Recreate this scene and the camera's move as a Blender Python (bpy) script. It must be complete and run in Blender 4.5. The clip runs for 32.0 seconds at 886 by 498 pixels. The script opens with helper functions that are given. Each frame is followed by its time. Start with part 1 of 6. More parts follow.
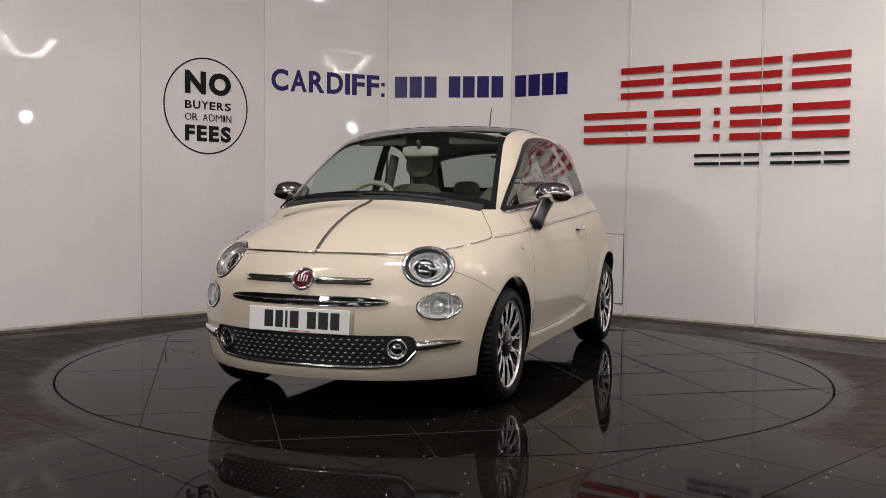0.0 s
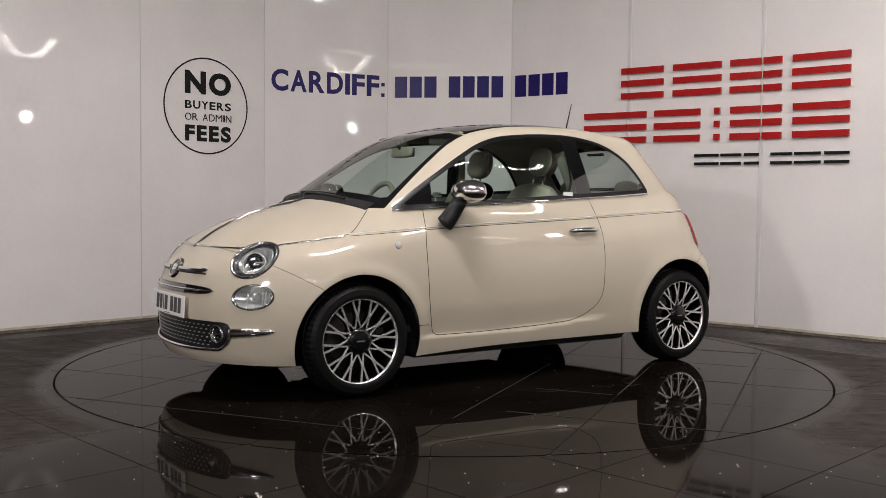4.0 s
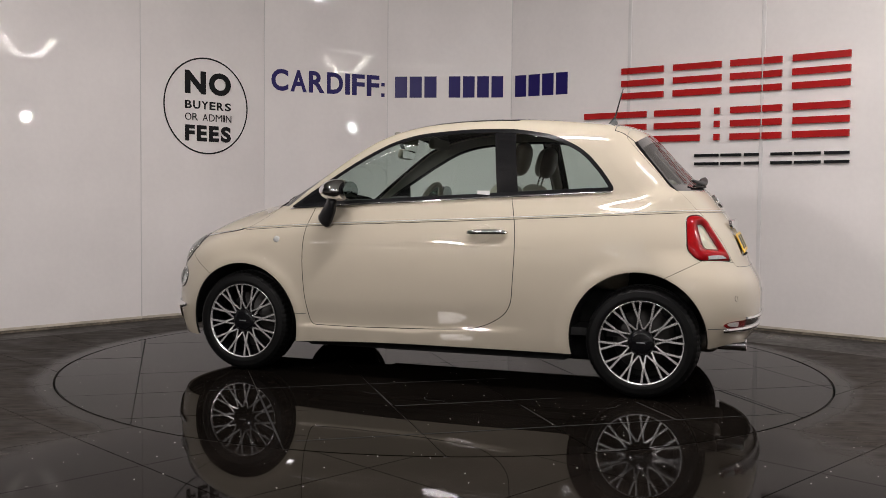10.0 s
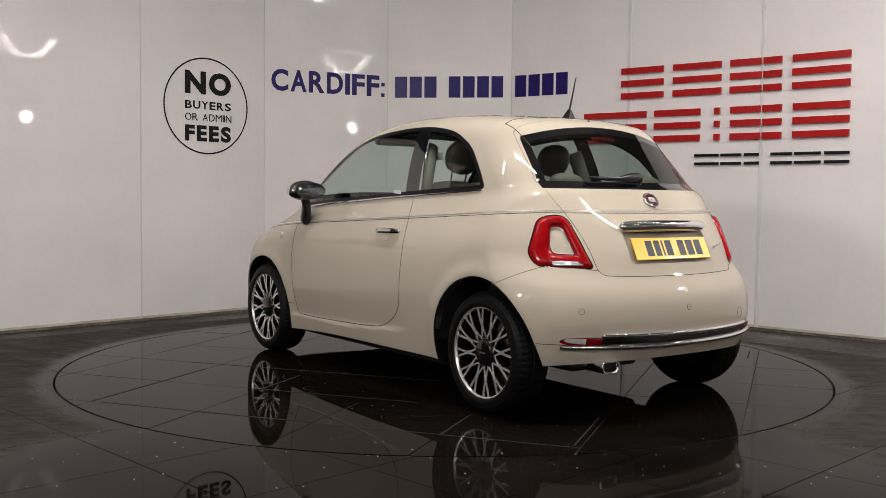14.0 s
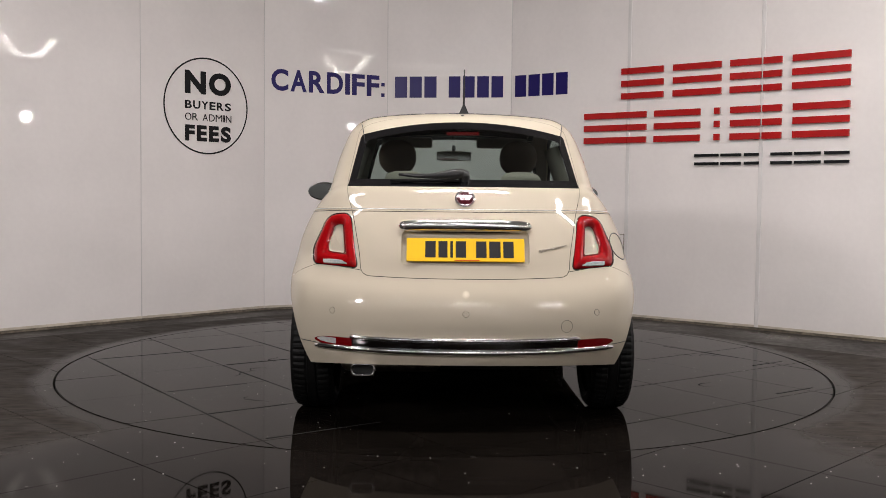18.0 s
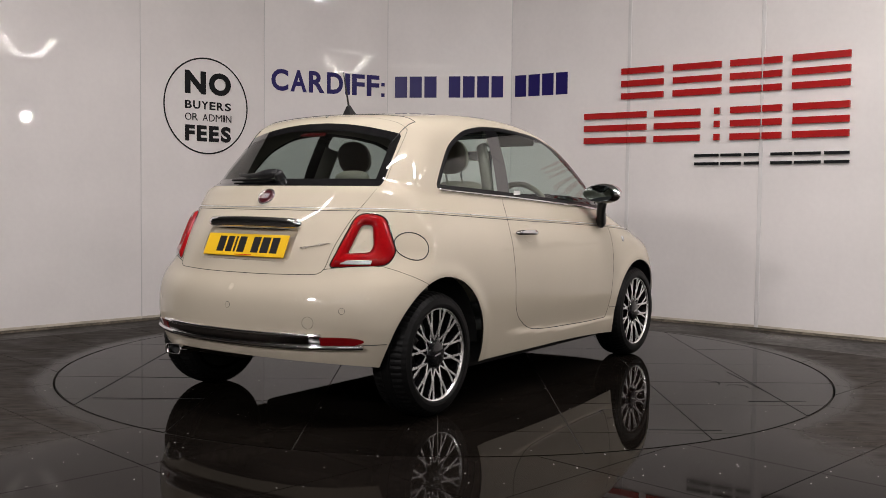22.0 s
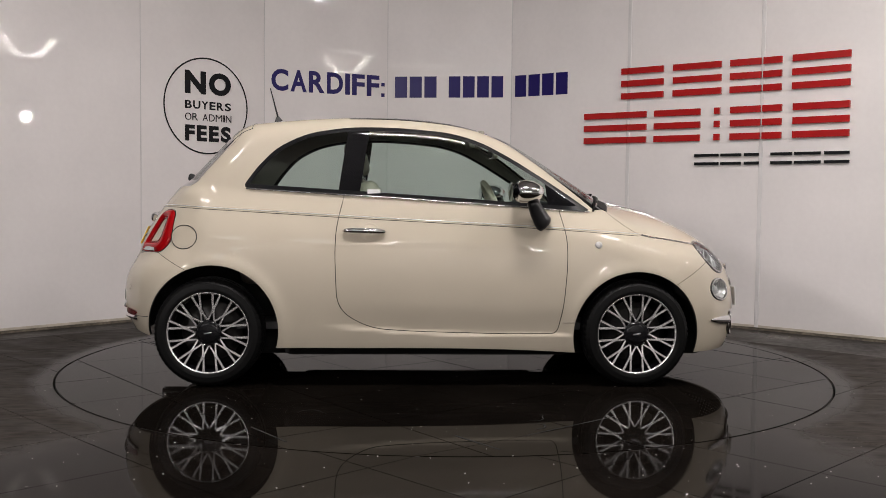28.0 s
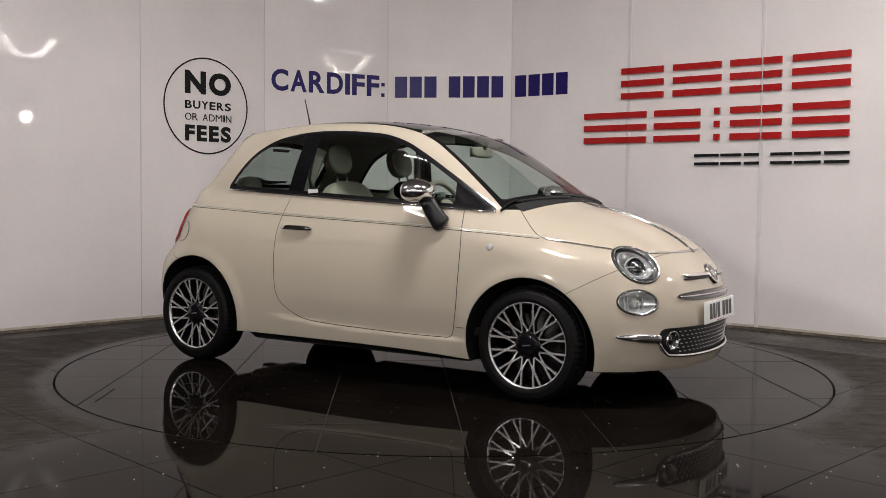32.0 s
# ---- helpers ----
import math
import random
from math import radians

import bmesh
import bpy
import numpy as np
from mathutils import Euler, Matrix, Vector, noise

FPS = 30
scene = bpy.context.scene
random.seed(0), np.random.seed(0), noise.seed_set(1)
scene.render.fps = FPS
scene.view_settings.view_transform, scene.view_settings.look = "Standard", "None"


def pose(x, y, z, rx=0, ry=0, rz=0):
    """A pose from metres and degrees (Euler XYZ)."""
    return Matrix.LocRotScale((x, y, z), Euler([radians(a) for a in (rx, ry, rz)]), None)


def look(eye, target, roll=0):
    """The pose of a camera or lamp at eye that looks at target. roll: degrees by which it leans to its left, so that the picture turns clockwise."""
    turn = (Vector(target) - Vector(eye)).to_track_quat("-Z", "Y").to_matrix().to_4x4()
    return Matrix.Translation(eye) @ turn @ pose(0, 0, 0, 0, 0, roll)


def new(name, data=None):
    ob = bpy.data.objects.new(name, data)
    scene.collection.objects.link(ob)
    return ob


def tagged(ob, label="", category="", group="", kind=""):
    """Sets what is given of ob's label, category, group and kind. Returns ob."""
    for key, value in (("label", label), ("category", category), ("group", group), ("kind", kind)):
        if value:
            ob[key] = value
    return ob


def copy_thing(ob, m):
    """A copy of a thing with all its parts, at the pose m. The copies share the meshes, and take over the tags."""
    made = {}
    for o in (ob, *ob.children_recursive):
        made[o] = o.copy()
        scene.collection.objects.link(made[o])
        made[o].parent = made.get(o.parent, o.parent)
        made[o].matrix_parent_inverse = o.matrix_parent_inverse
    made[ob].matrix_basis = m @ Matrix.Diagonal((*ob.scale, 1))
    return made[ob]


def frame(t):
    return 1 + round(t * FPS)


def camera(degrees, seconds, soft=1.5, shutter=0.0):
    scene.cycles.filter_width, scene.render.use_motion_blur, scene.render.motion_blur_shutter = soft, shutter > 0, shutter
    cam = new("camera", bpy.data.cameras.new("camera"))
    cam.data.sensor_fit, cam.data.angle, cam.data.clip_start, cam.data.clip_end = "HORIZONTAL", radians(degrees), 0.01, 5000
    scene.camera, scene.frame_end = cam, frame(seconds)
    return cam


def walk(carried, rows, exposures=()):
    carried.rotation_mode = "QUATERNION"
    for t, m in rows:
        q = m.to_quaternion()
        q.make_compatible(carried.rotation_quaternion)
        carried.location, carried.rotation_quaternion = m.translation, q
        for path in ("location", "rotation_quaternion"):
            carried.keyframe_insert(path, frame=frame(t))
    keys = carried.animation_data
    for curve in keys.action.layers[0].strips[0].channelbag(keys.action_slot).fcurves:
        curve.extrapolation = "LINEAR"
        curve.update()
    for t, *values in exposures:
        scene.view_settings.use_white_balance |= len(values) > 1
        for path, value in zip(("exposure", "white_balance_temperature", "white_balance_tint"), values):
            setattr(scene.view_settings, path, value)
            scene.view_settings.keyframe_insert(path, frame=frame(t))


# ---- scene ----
# camera: stands still
cam = camera(48.634, 32.0, soft=0.5)
EYE = Vector((0.0, -6.0703, 1.0124))
PITCH, YAW, ROLL = radians(2.922), radians(-0.1305), 0.593
AIM = Vector((math.sin(YAW) * math.cos(PITCH), math.cos(YAW) * math.cos(PITCH), -math.sin(PITCH)))
walk(cam, [(0.0, look(EYE, EYE + AIM, ROLL)), (32.0, look(EYE, EYE + AIM, ROLL))],
     exposures=[(0.0, 0.08), (13.0, 0.08), (17.0, 0.20), (19.0, 0.20), (22.0, 0.10), (32.0, 0.08)])

# turntable: turns clockwise seen from above
TURN0, RATE = 248.937, -8.76643
CAR_OFF = (-0.1537, -0.0550)

# ------------------------------------------------------------ light
world = bpy.data.worlds.new("showroom_dark")
world.use_nodes = True
world.node_tree.nodes["Background"].inputs[0].default_value = (0.05, 0.05, 0.055, 1)
world.node_tree.nodes["Background"].inputs[1].default_value = 0.3
scene.world = world


def area(name, at, to, sx, sy, watts, colour=(1.0, 0.935, 0.925)):
    d = bpy.data.lights.new(name, "AREA")
    d.shape, d.size, d.size_y, d.energy, d.color = "RECTANGLE", sx, sy, watts, colour
    o = new(name, d)
    o.matrix_world = look(at, to)
    return o


# key lamp on a stand beside the camera, and the rows of ceiling tubes
KEY_AT = (-4.0, -5.7, 2.8)
area("key_light", KEY_AT, (0, 1, 1.0), 0.45, 0.45, 128)
SPOT_AT = (3.8, -1.2, 2.12)
area("spot_light", SPOT_AT, (-1, 1, 1.0), 0.13, 0.13, 13)
TUBES = [(-3.0, -1.9), (0.2, -2.0), (3.2, -1.9), (-6.0, -9.5), (-0.2, -11.4), (2.6, -12.4), (5.6, -10.2), (0.6, -9.2), (7.0, -9.2), (-8.2, -8.2)]
DIM_TUBES = [(x, y) for y in (-10.9, -13.0) for x in (-9.6, -6.9, -4.2, -1.6, 1.2, 4.0, 6.8, 9.6)] + [(8.6, -3.4), (8.6, -5.6), (11.4, -4.4)]
CEIL = 4.3
for tx, ty in TUBES:
    near = ty > -5
    watts = (20 if tx < 0 else 108 if tx < 1 else 82) if near else 88 if tx > 0.3 else 12
    area("tube_light", (tx, ty, CEIL - 0.13), (tx, ty, 0), 1.5, 0.07 if near else 0.12, watts)


# ------------------------------------------------------------ materials
def mat(name, base, rough=0.5, metal=0.0, coat=0.0, emit=0.0, spec=0.5, grain=0.0, grain_scale=40.0, bump=0.0, bump_scale=200.0, stain=0.0, stain_scale=3.0, rough_var=0.0):
    m = bpy.data.materials.new(name)
    m.use_nodes = True
    nt = m.node_tree
    b = nt.nodes["Principled BSDF"]
    b.inputs["Base Color"].default_value = (*base, 1)
    b.inputs["Roughness"].default_value = rough
    b.inputs["Metallic"].default_value = metal
    b.inputs["Specular IOR Level"].default_value = spec
    b.inputs["Coat Weight"].default_value = coat
    b.inputs["Coat Roughness"].default_value = 0.012
    if emit:
        b.inputs["Emission Color"].default_value = (*base, 1)
        b.inputs["Emission Strength"].default_value = emit
    tc = nt.nodes.new("ShaderNodeTexCoord")

    def noise_tex(sc, detail=4.0):
        n = nt.nodes.new("ShaderNodeTexNoise")
        n.inputs["Scale"].default_value, n.inputs["Detail"].default_value = sc, detail
        nt.links.new(tc.outputs["Object"], n.inputs["Vector"])
        return n.outputs["Fac"]

    def remap(fac, lo, hi, a=0.35, z=0.65):
        r = nt.nodes.new("ShaderNodeMapRange")
        for k, v in zip(("From Min", "From Max", "To Min", "To Max"), (a, z, lo, hi)):
            r.inputs[k].default_value = v
        nt.links.new(fac, r.inputs["Value"])
        return r.outputs["Result"]

    col = None
    for amount, sc in ((grain, grain_scale), (stain, stain_scale)):
        if amount:
            h = nt.nodes.new("ShaderNodeMix")
            h.data_type, h.blend_type = "RGBA", "MULTIPLY"
            h.inputs["Factor"].default_value = 1.0
            if col is None:
                h.inputs["A"].default_value = (*base, 1)
            else:
                nt.links.new(col, h.inputs["A"])
            nt.links.new(remap(noise_tex(sc, 6.0), 1 - amount, 1 + amount * 0.4), h.inputs["B"])
            col = h.outputs["Result"]
    if col is not None:
        nt.links.new(col, b.inputs["Base Color"])
    if rough_var:
        nt.links.new(remap(noise_tex(stain_scale * 1.7, 5.0), max(0.0, rough - rough_var), min(1.0, rough + rough_var)), b.inputs["Roughness"])
    if bump:
        bp = nt.nodes.new("ShaderNodeBump")
        bp.inputs["Strength"].default_value, bp.inputs["Distance"].default_value = bump, 0.002
        nt.links.new(noise_tex(bump_scale, 3.0), bp.inputs["Height"])
        nt.links.new(bp.outputs["Normal"], b.inputs["Normal"])
    return m


def glass(name, tint, ior=1.5):
    m = bpy.data.materials.new(name)
    m.use_nodes = True
    nt = m.node_tree
    nt.nodes.remove(nt.nodes["Principled BSDF"])
    out = nt.nodes["Material Output"]
    tr, gl, mx, lw, pw, ma = (nt.nodes.new("ShaderNode" + k) for k in ("BsdfTransparent", "BsdfGlossy", "MixShader", "LayerWeight", "Math", "Math"))
    tr.inputs["Color"].default_value = (*tint, 1)
    gl.inputs["Roughness"].default_value = 0.01
    lw.inputs["Blend"].default_value = 0.5
    pw.operation, ma.operation = "POWER", "MULTIPLY_ADD"
    nt.links.new(lw.outputs["Facing"], pw.inputs[0])
    pw.inputs[1].default_value = 5.0
    nt.links.new(pw.outputs[0], ma.inputs[0])
    f0 = 2 * ((ior - 1) / (ior + 1)) ** 2
    ma.inputs[1].default_value, ma.inputs[2].default_value = 1 - f0, f0
    nt.links.new(ma.outputs[0], mx.inputs[0])
    nt.links.new(tr.outputs[0], mx.inputs[1])
    nt.links.new(gl.outputs[0], mx.inputs[2])
    nt.links.new(mx.outputs[0], out.inputs["Surface"])
    return m


PAINT = mat("cream_paint", (0.512, 0.456, 0.364), 0.5, spec=0.0, coat=1.0, grain=0.02, grain_scale=900, stain=0.03, stain_scale=2.0)
CHROME = mat("chrome", (0.82, 0.82, 0.83), 0.06, 1.0, stain=0.05, stain_scale=9)
BLACK = mat("black_plastic", (0.012, 0.012, 0.013), 0.35, grain=0.2, grain_scale=300, bump=0.1)
GLOSSBLACK = mat("gloss_black", (0.006, 0.006, 0.007), 0.04, coat=1.0, stain=0.1)
RUBBER = mat("tyre_rubber", (0.0045, 0.0045, 0.0045), 0.5, spec=0.14, grain=0.2, grain_scale=120, bump=0.15, bump_scale=150)
DARK = mat("underbody_black", (0.008, 0.008, 0.008), 0.8, grain=0.3, grain_scale=20)
ALLOY = mat("machined_alloy", (0.92, 0.91, 0.90), 0.27, 0.78, grain=0.06, grain_scale=200)
RIMBLACK = mat("rim_black", (0.005, 0.005, 0.006), 0.12, spec=0.3, coat=0.3, grain=0.1)
HEADDARK = mat("smoked_lamp_bowl", (0.42, 0.42, 0.43), 0.16, 0.85, grain=0.2, grain_scale=90, bump=0.8, bump_scale=40)
GROUT = mat("dusty_grout", (0.030, 0.025, 0.020), 0.9, grain=0.4, grain_scale=14, stain=0.5, stain_scale=2.5)
WALLDIRT = mat("yellowed_wall_edge", (0.60, 0.54, 0.45), 0.5, spec=0.2, grain=0.12, grain_scale=14, stain=0.3, stain_scale=3)
GLASS = glass("window_glass", (0.79, 0.88, 0.845))
DARKGLASS = glass("privacy_glass", (0.5, 0.55, 0.54))
CLEAR = glass("lamp_glass", (0.92, 0.94, 0.94))
ROOFGLASS = mat("roof_glass_black", (0.006, 0.006, 0.007), 0.05, spec=0.35, stain=0.1)
SATINBLACK = mat("satin_black_trim", (0.007, 0.007, 0.008), 0.3, spec=0.15, stain=0.1)
RED = mat("tail_red", (0.30, 0.003, 0.005), 0.08, spec=0.3, coat=0.0, grain=0.12, grain_scale=90)
REDDARK = mat("deep_red_lens", (0.17, 0.003, 0.005), 0.12, coat=1.0, grain=0.1)
WHITELENS = mat("white_lens", (0.50, 0.50, 0.49), 0.1, coat=1.0, grain=0.2, grain_scale=150)
LAMPSILVER = mat("bright_reflector", (0.90, 0.90, 0.89), 0.14, 0.7, grain=0.15, grain_scale=90, bump=0.9, bump_scale=45)
# chrome with a dark base; the rear bumper band's mirrored floor is painted in
DARKCHROME = mat("darkened_chrome", (0.26, 0.26, 0.27), 0.08, 1.0, stain=0.1)
SILVER = mat("reflector_silver", (0.80, 0.81, 0.82), 0.28, 0.75, grain=0.25, grain_scale=60)
HEADLINE = mat("headlining_cloth", (0.24, 0.225, 0.19), 0.9, grain=0.1, grain_scale=400)
CREAMLEATHER = mat("cream_leather", (0.40, 0.365, 0.295), 0.5, grain=0.06, grain_scale=80, bump=0.1)
BROWNLEATHER = mat("brown_leather", (0.10, 0.07, 0.05), 0.5, grain=0.15, grain_scale=80, bump=0.15)
GREYTRIM = mat("grey_trim", (0.05, 0.05, 0.05), 0.6, grain=0.15, bump=0.1)
PLATEWHITE = mat("plate_white", (0.78, 0.78, 0.76), 0.3, stain=0.05)
PLATEYELLOW = mat("plate_yellow", (0.85, 0.52, 0.02), 0.3, stain=0.05)
INK = mat("ink_black", (0.012, 0.012, 0.014), 0.4, grain=0.1)
SIGNBLACK = mat("sign_black", (0.008, 0.009, 0.010), 0.35, spec=0.15, grain=0.1)
SIGNRED = mat("sign_red", (0.42, 0.012, 0.012), 0.22, coat=0.5, stain=0.08)
SIGNBLUE = mat("sign_blue", (0.018, 0.012, 0.115), 0.3, spec=0.15, stain=0.08)
BADGERED = mat("badge_red", (0.06, 0.003, 0.008), 0.15, coat=1.0, stain=0.1)
WALLWHITE = mat("gloss_white_panel", (0.80, 0.765, 0.75), 0.012, spec=0.18, stain=0.05, stain_scale=1.3, grain=0.015, grain_scale=25)
STRIPGREY = mat("joint_strip_white", (0.70, 0.68, 0.67), 0.25, stain=0.1)
GRIME = mat("skirting_grime", (0.20, 0.17, 0.13), 0.8, grain=0.4, grain_scale=30, stain=0.5, stain_scale=4)
CEILMAT = mat("ceiling_grey", (0.26, 0.25, 0.24), 0.8, stain=0.2)
BACKWALL = mat("fill_wall_white", (0.6, 0.58, 0.57), 0.5, stain=0.15, stain_scale=0.8)
SKYPANE = mat("milky_roof_glazing", (0.92, 0.97, 1.0), 0.4, emit=2.6)
GREYWALL = mat("dim_wall_grey", (0.16, 0.155, 0.15), 0.7, stain=0.25, stain_scale=0.8)
LAMP = mat("tube_diffuser", (1.0, 0.95, 0.9), 0.5, emit=9.0)
DISCSTEEL = mat("disc_steel", (0.05, 0.047, 0.045), 0.6, 0.2, grain=0.2)
BENTLAMP = mat("bent_tube_glow", (1.0, 0.93, 0.84), 0.5, emit=60.0)
# mirror metal darkened in place of the dim hall it reflects
MIRRORGLASS = mat("dimmed_mirror_glass", (0.24, 0.26, 0.26), 0.02, 1.0, stain=0.05)
STEEL = mat("brushed_steel", (0.45, 0.45, 0.46), 0.35, 1.0, grain=0.15)
EXHAUST = mat("exhaust_steel", (0.35, 0.32, 0.29), 0.35, 1.0, grain=0.3, grain_scale=25)


def floor_mat(name, base, rough, rvar, fleck, spec):
    """Black polished tile with grain, flecks painted near-white for sparkle, dust and wipe marks."""
    m = mat(name, base, rough, spec=spec, grain=0.3, grain_scale=60, stain=0.45, stain_scale=1.6)
    nt = m.node_tree
    b = nt.nodes["Principled BSDF"]
    tc = nt.nodes.new("ShaderNodeTexCoord")
    b.inputs["Specular Tint"].default_value = (1.0, 0.92, 0.84, 1)
    n1, n2 = nt.nodes.new("ShaderNodeTexNoise"), nt.nodes.new("ShaderNodeTexNoise")
    n1.inputs["Scale"].default_value, n1.inputs["Detail"].default_value = 1.1, 8.0
    n2.inputs["Scale"].default_value, n2.inputs["Detail"].default_value = 18.0, 6.0
    for n in (n1, n2):
        nt.links.new(tc.outputs["Object"], n.inputs["Vector"])
    add = nt.nodes.new("ShaderNodeMath")
    add.operation = "MULTIPLY_ADD"
    nt.links.new(n2.outputs["Fac"], add.inputs[0])
    add.inputs[1].default_value = 0.3
    nt.links.new(n1.outputs["Fac"], add.inputs[2])
    r = nt.nodes.new("ShaderNodeMapRange")
    for k, v in zip(("From Min", "From Max", "To Min", "To Max"), (0.5, 0.85, max(0.0, rough - rvar), rough + rvar)):
        r.inputs[k].default_value = v
    nt.links.new(add.outputs[0], r.inputs["Value"])
    nt.links.new(r.outputs["Result"], b.inputs["Roughness"])
    if fleck:
        v = nt.nodes.new("ShaderNodeTexVoronoi")
        v.inputs["Scale"].default_value = 21.0
        nt.links.new(tc.outputs["Object"], v.inputs["Vector"])
        lt = nt.nodes.new("ShaderNodeMath")
        lt.operation = "LESS_THAN"
        nt.links.new(v.outputs["Distance"], lt.inputs[0])
        lt.inputs[1].default_value = fleck
        sp, gt, both = nt.nodes.new("ShaderNodeSeparateColor"), nt.nodes.new("ShaderNodeMath"), nt.nodes.new("ShaderNodeMath")
        nt.links.new(v.outputs["Color"], sp.inputs[0])
        gt.operation, both.operation = "GREATER_THAN", "MULTIPLY"
        nt.links.new(sp.outputs[0], gt.inputs[0])
        gt.inputs[1].default_value = 0.55
        nt.links.new(lt.outputs[0], both.inputs[0])
        nt.links.new(gt.outputs[0], both.inputs[1])
        src = b.inputs["Base Color"].links[0].from_socket
        mx = nt.nodes.new("ShaderNodeMix")
        mx.data_type = "RGBA"
        nt.links.new(both.outputs[0], mx.inputs["Factor"])
        nt.links.new(src, mx.inputs["A"])
        mx.inputs["B"].default_value = (0.95, 0.92, 0.88, 1)
        nt.links.new(mx.outputs["Result"], b.inputs["Base Color"])
    return m


TILE = floor_mat("black_polished_tile", (0.0065, 0.0052, 0.0042), 0.03, 0.02, 0.056, 0.034)
FLOORTILE = floor_mat("black_floor_tile", (0.009, 0.0072, 0.006), 0.04, 0.03, 0.07, 0.028)


def add_dust(m):
    """Trodden dust beside and behind the turntable, with a swept ring round its rim."""
    nt = m.node_tree
    b = nt.nodes["Principled BSDF"]
    tc, xyz, ab, k1, k2, flat, ln = (nt.nodes.new("ShaderNode" + k) for k in ("TexCoord", "SeparateXYZ", "Math", "Math", "Math", "CombineXYZ", "VectorMath"))
    nt.links.new(tc.outputs["Object"], xyz.inputs[0])

    def cloud(sc, detail, stretch=(1, 1, 1)):
        mp, n = nt.nodes.new("ShaderNodeMapping"), nt.nodes.new("ShaderNodeTexNoise")
        mp.inputs["Scale"].default_value = stretch
        n.inputs["Scale"].default_value, n.inputs["Detail"].default_value = sc, detail
        nt.links.new(tc.outputs["Object"], mp.inputs[0])
        nt.links.new(mp.outputs[0], n.inputs["Vector"])
        return n.outputs["Fac"]

    def ranged(src, a, z, lo=0.0, hi=1.0):
        r = nt.nodes.new("ShaderNodeMapRange")
        for k, v in zip(("From Min", "From Max", "To Min", "To Max"), (a, z, lo, hi)):
            r.inputs[k].default_value = v
        nt.links.new(src, r.inputs["Value"])
        return r.outputs["Result"]

    def times(p, q):
        n = nt.nodes.new("ShaderNodeMath")
        n.operation = "MULTIPLY"
        nt.links.new(p, n.inputs[0])
        nt.links.new(q, n.inputs[1])
        return n.outputs[0]

    ab.operation, k1.operation, k2.operation, ln.operation = "ABSOLUTE", "MULTIPLY_ADD", "MULTIPLY_ADD", "LENGTH"
    nt.links.new(xyz.outputs["X"], ab.inputs[0])
    nt.links.new(ab.outputs[0], k1.inputs[0])
    k1.inputs[1].default_value = 1.9
    nt.links.new(xyz.outputs["Y"], k1.inputs[2])
    nt.links.new(cloud(1.7, 5.0), k2.inputs[0])
    k2.inputs[1].default_value = 1.6
    nt.links.new(k1.outputs[0], k2.inputs[2])
    nt.links.new(xyz.outputs["X"], flat.inputs[0])
    nt.links.new(xyz.outputs["Y"], flat.inputs[1])
    nt.links.new(flat.outputs[0], ln.inputs[0])
    mask = times(ranged(k2.outputs[0], 1.45, 2.25), ranged(ln.outputs["Value"], 2.30, 2.42))
    mask = times(mask, ranged(cloud(3.2, 9.0, (1, 2.2, 1)), 0.22, 0.62, 0.45, 1.0))
    col = nt.nodes.new("ShaderNodeMix")
    col.data_type = "RGBA"
    nt.links.new(ranged(cloud(11.0, 8.0, (1, 2.5, 1)), 0.35, 0.68), col.inputs["Factor"])
    col.inputs["A"].default_value, col.inputs["B"].default_value = (0.020, 0.017, 0.0145, 1), (0.062, 0.054, 0.047, 1)
    for key in ("Base Color", "Roughness"):
        src = b.inputs[key].links[0].from_socket
        mx = nt.nodes.new("ShaderNodeMix")
        if key == "Base Color":
            mx.data_type = "RGBA"
            nt.links.new(col.outputs["Result"], mx.inputs["B"])
        else:
            mx.inputs["B"].default_value = 0.62
        nt.links.new(mask, mx.inputs["Factor"])
        nt.links.new(src, mx.inputs["A"])
        nt.links.new(mx.outputs["Result"], b.inputs[key])


add_dust(FLOORTILE)
DUSTY = floor_mat("dusty_concrete", (0.036, 0.032, 0.028), 0.45, 0.2, 0.0, 0.18)
GAP = mat("joint_black", (0.004, 0.004, 0.004), 0.9, grain=0.2)


# ------------------------------------------------------------ mesh helpers
def link_mesh(name, V, F, material, parent=None, label="", smooth=False, normals=None, at=None):
    me = bpy.data.meshes.new(name)
    me.from_pydata([tuple(map(float, v)) for v in V], [], [tuple(int(i) for i in f) for f in F])
    me.materials.append(material)
    if smooth or normals is not None:
        me.polygons.foreach_set("use_smooth", [True] * len(me.polygons))
    if normals is not None:
        me.normals_split_custom_set_from_vertices([tuple(map(float, n)) for n in normals])
    ob = new(name, me)
    if at is not None:
        ob.matrix_basis = at
    if parent is not None:
        ob.parent = parent
    if label:
        ob["label"] = label
    return ob


def part(name, bm, material, parent, label="", smooth=False, at=None):
    me = bpy.data.meshes.new(name)
    bm.to_mesh(me)
    bm.free()
    me.materials.append(material)
    if smooth:
        me.polygons.foreach_set("use_smooth", [True] * len(me.polygons))
        me.set_sharp_from_angle(angle=radians(35))
    ob = new(name, me)
    if at is not None:
        ob.matrix_basis = at
    ob.parent = parent
    if label:
        ob["label"] = label
    return ob


def box_bm(x0, x1, y0, y1, z0, z1, bevel=0.0, seg=2):
    bm = bmesh.new()
    bmesh.ops.create_cube(bm, size=1)
    for v in bm.verts:
        v.co = Vector(((x0, x1)[v.co.x > 0], (y0, y1)[v.co.y > 0], (z0, z1)[v.co.z > 0]))
    if bevel:
        bmesh.ops.bevel(bm, geom=bm.edges[:], offset=bevel, segments=seg, affect="EDGES", profile=0.5)
    return bm


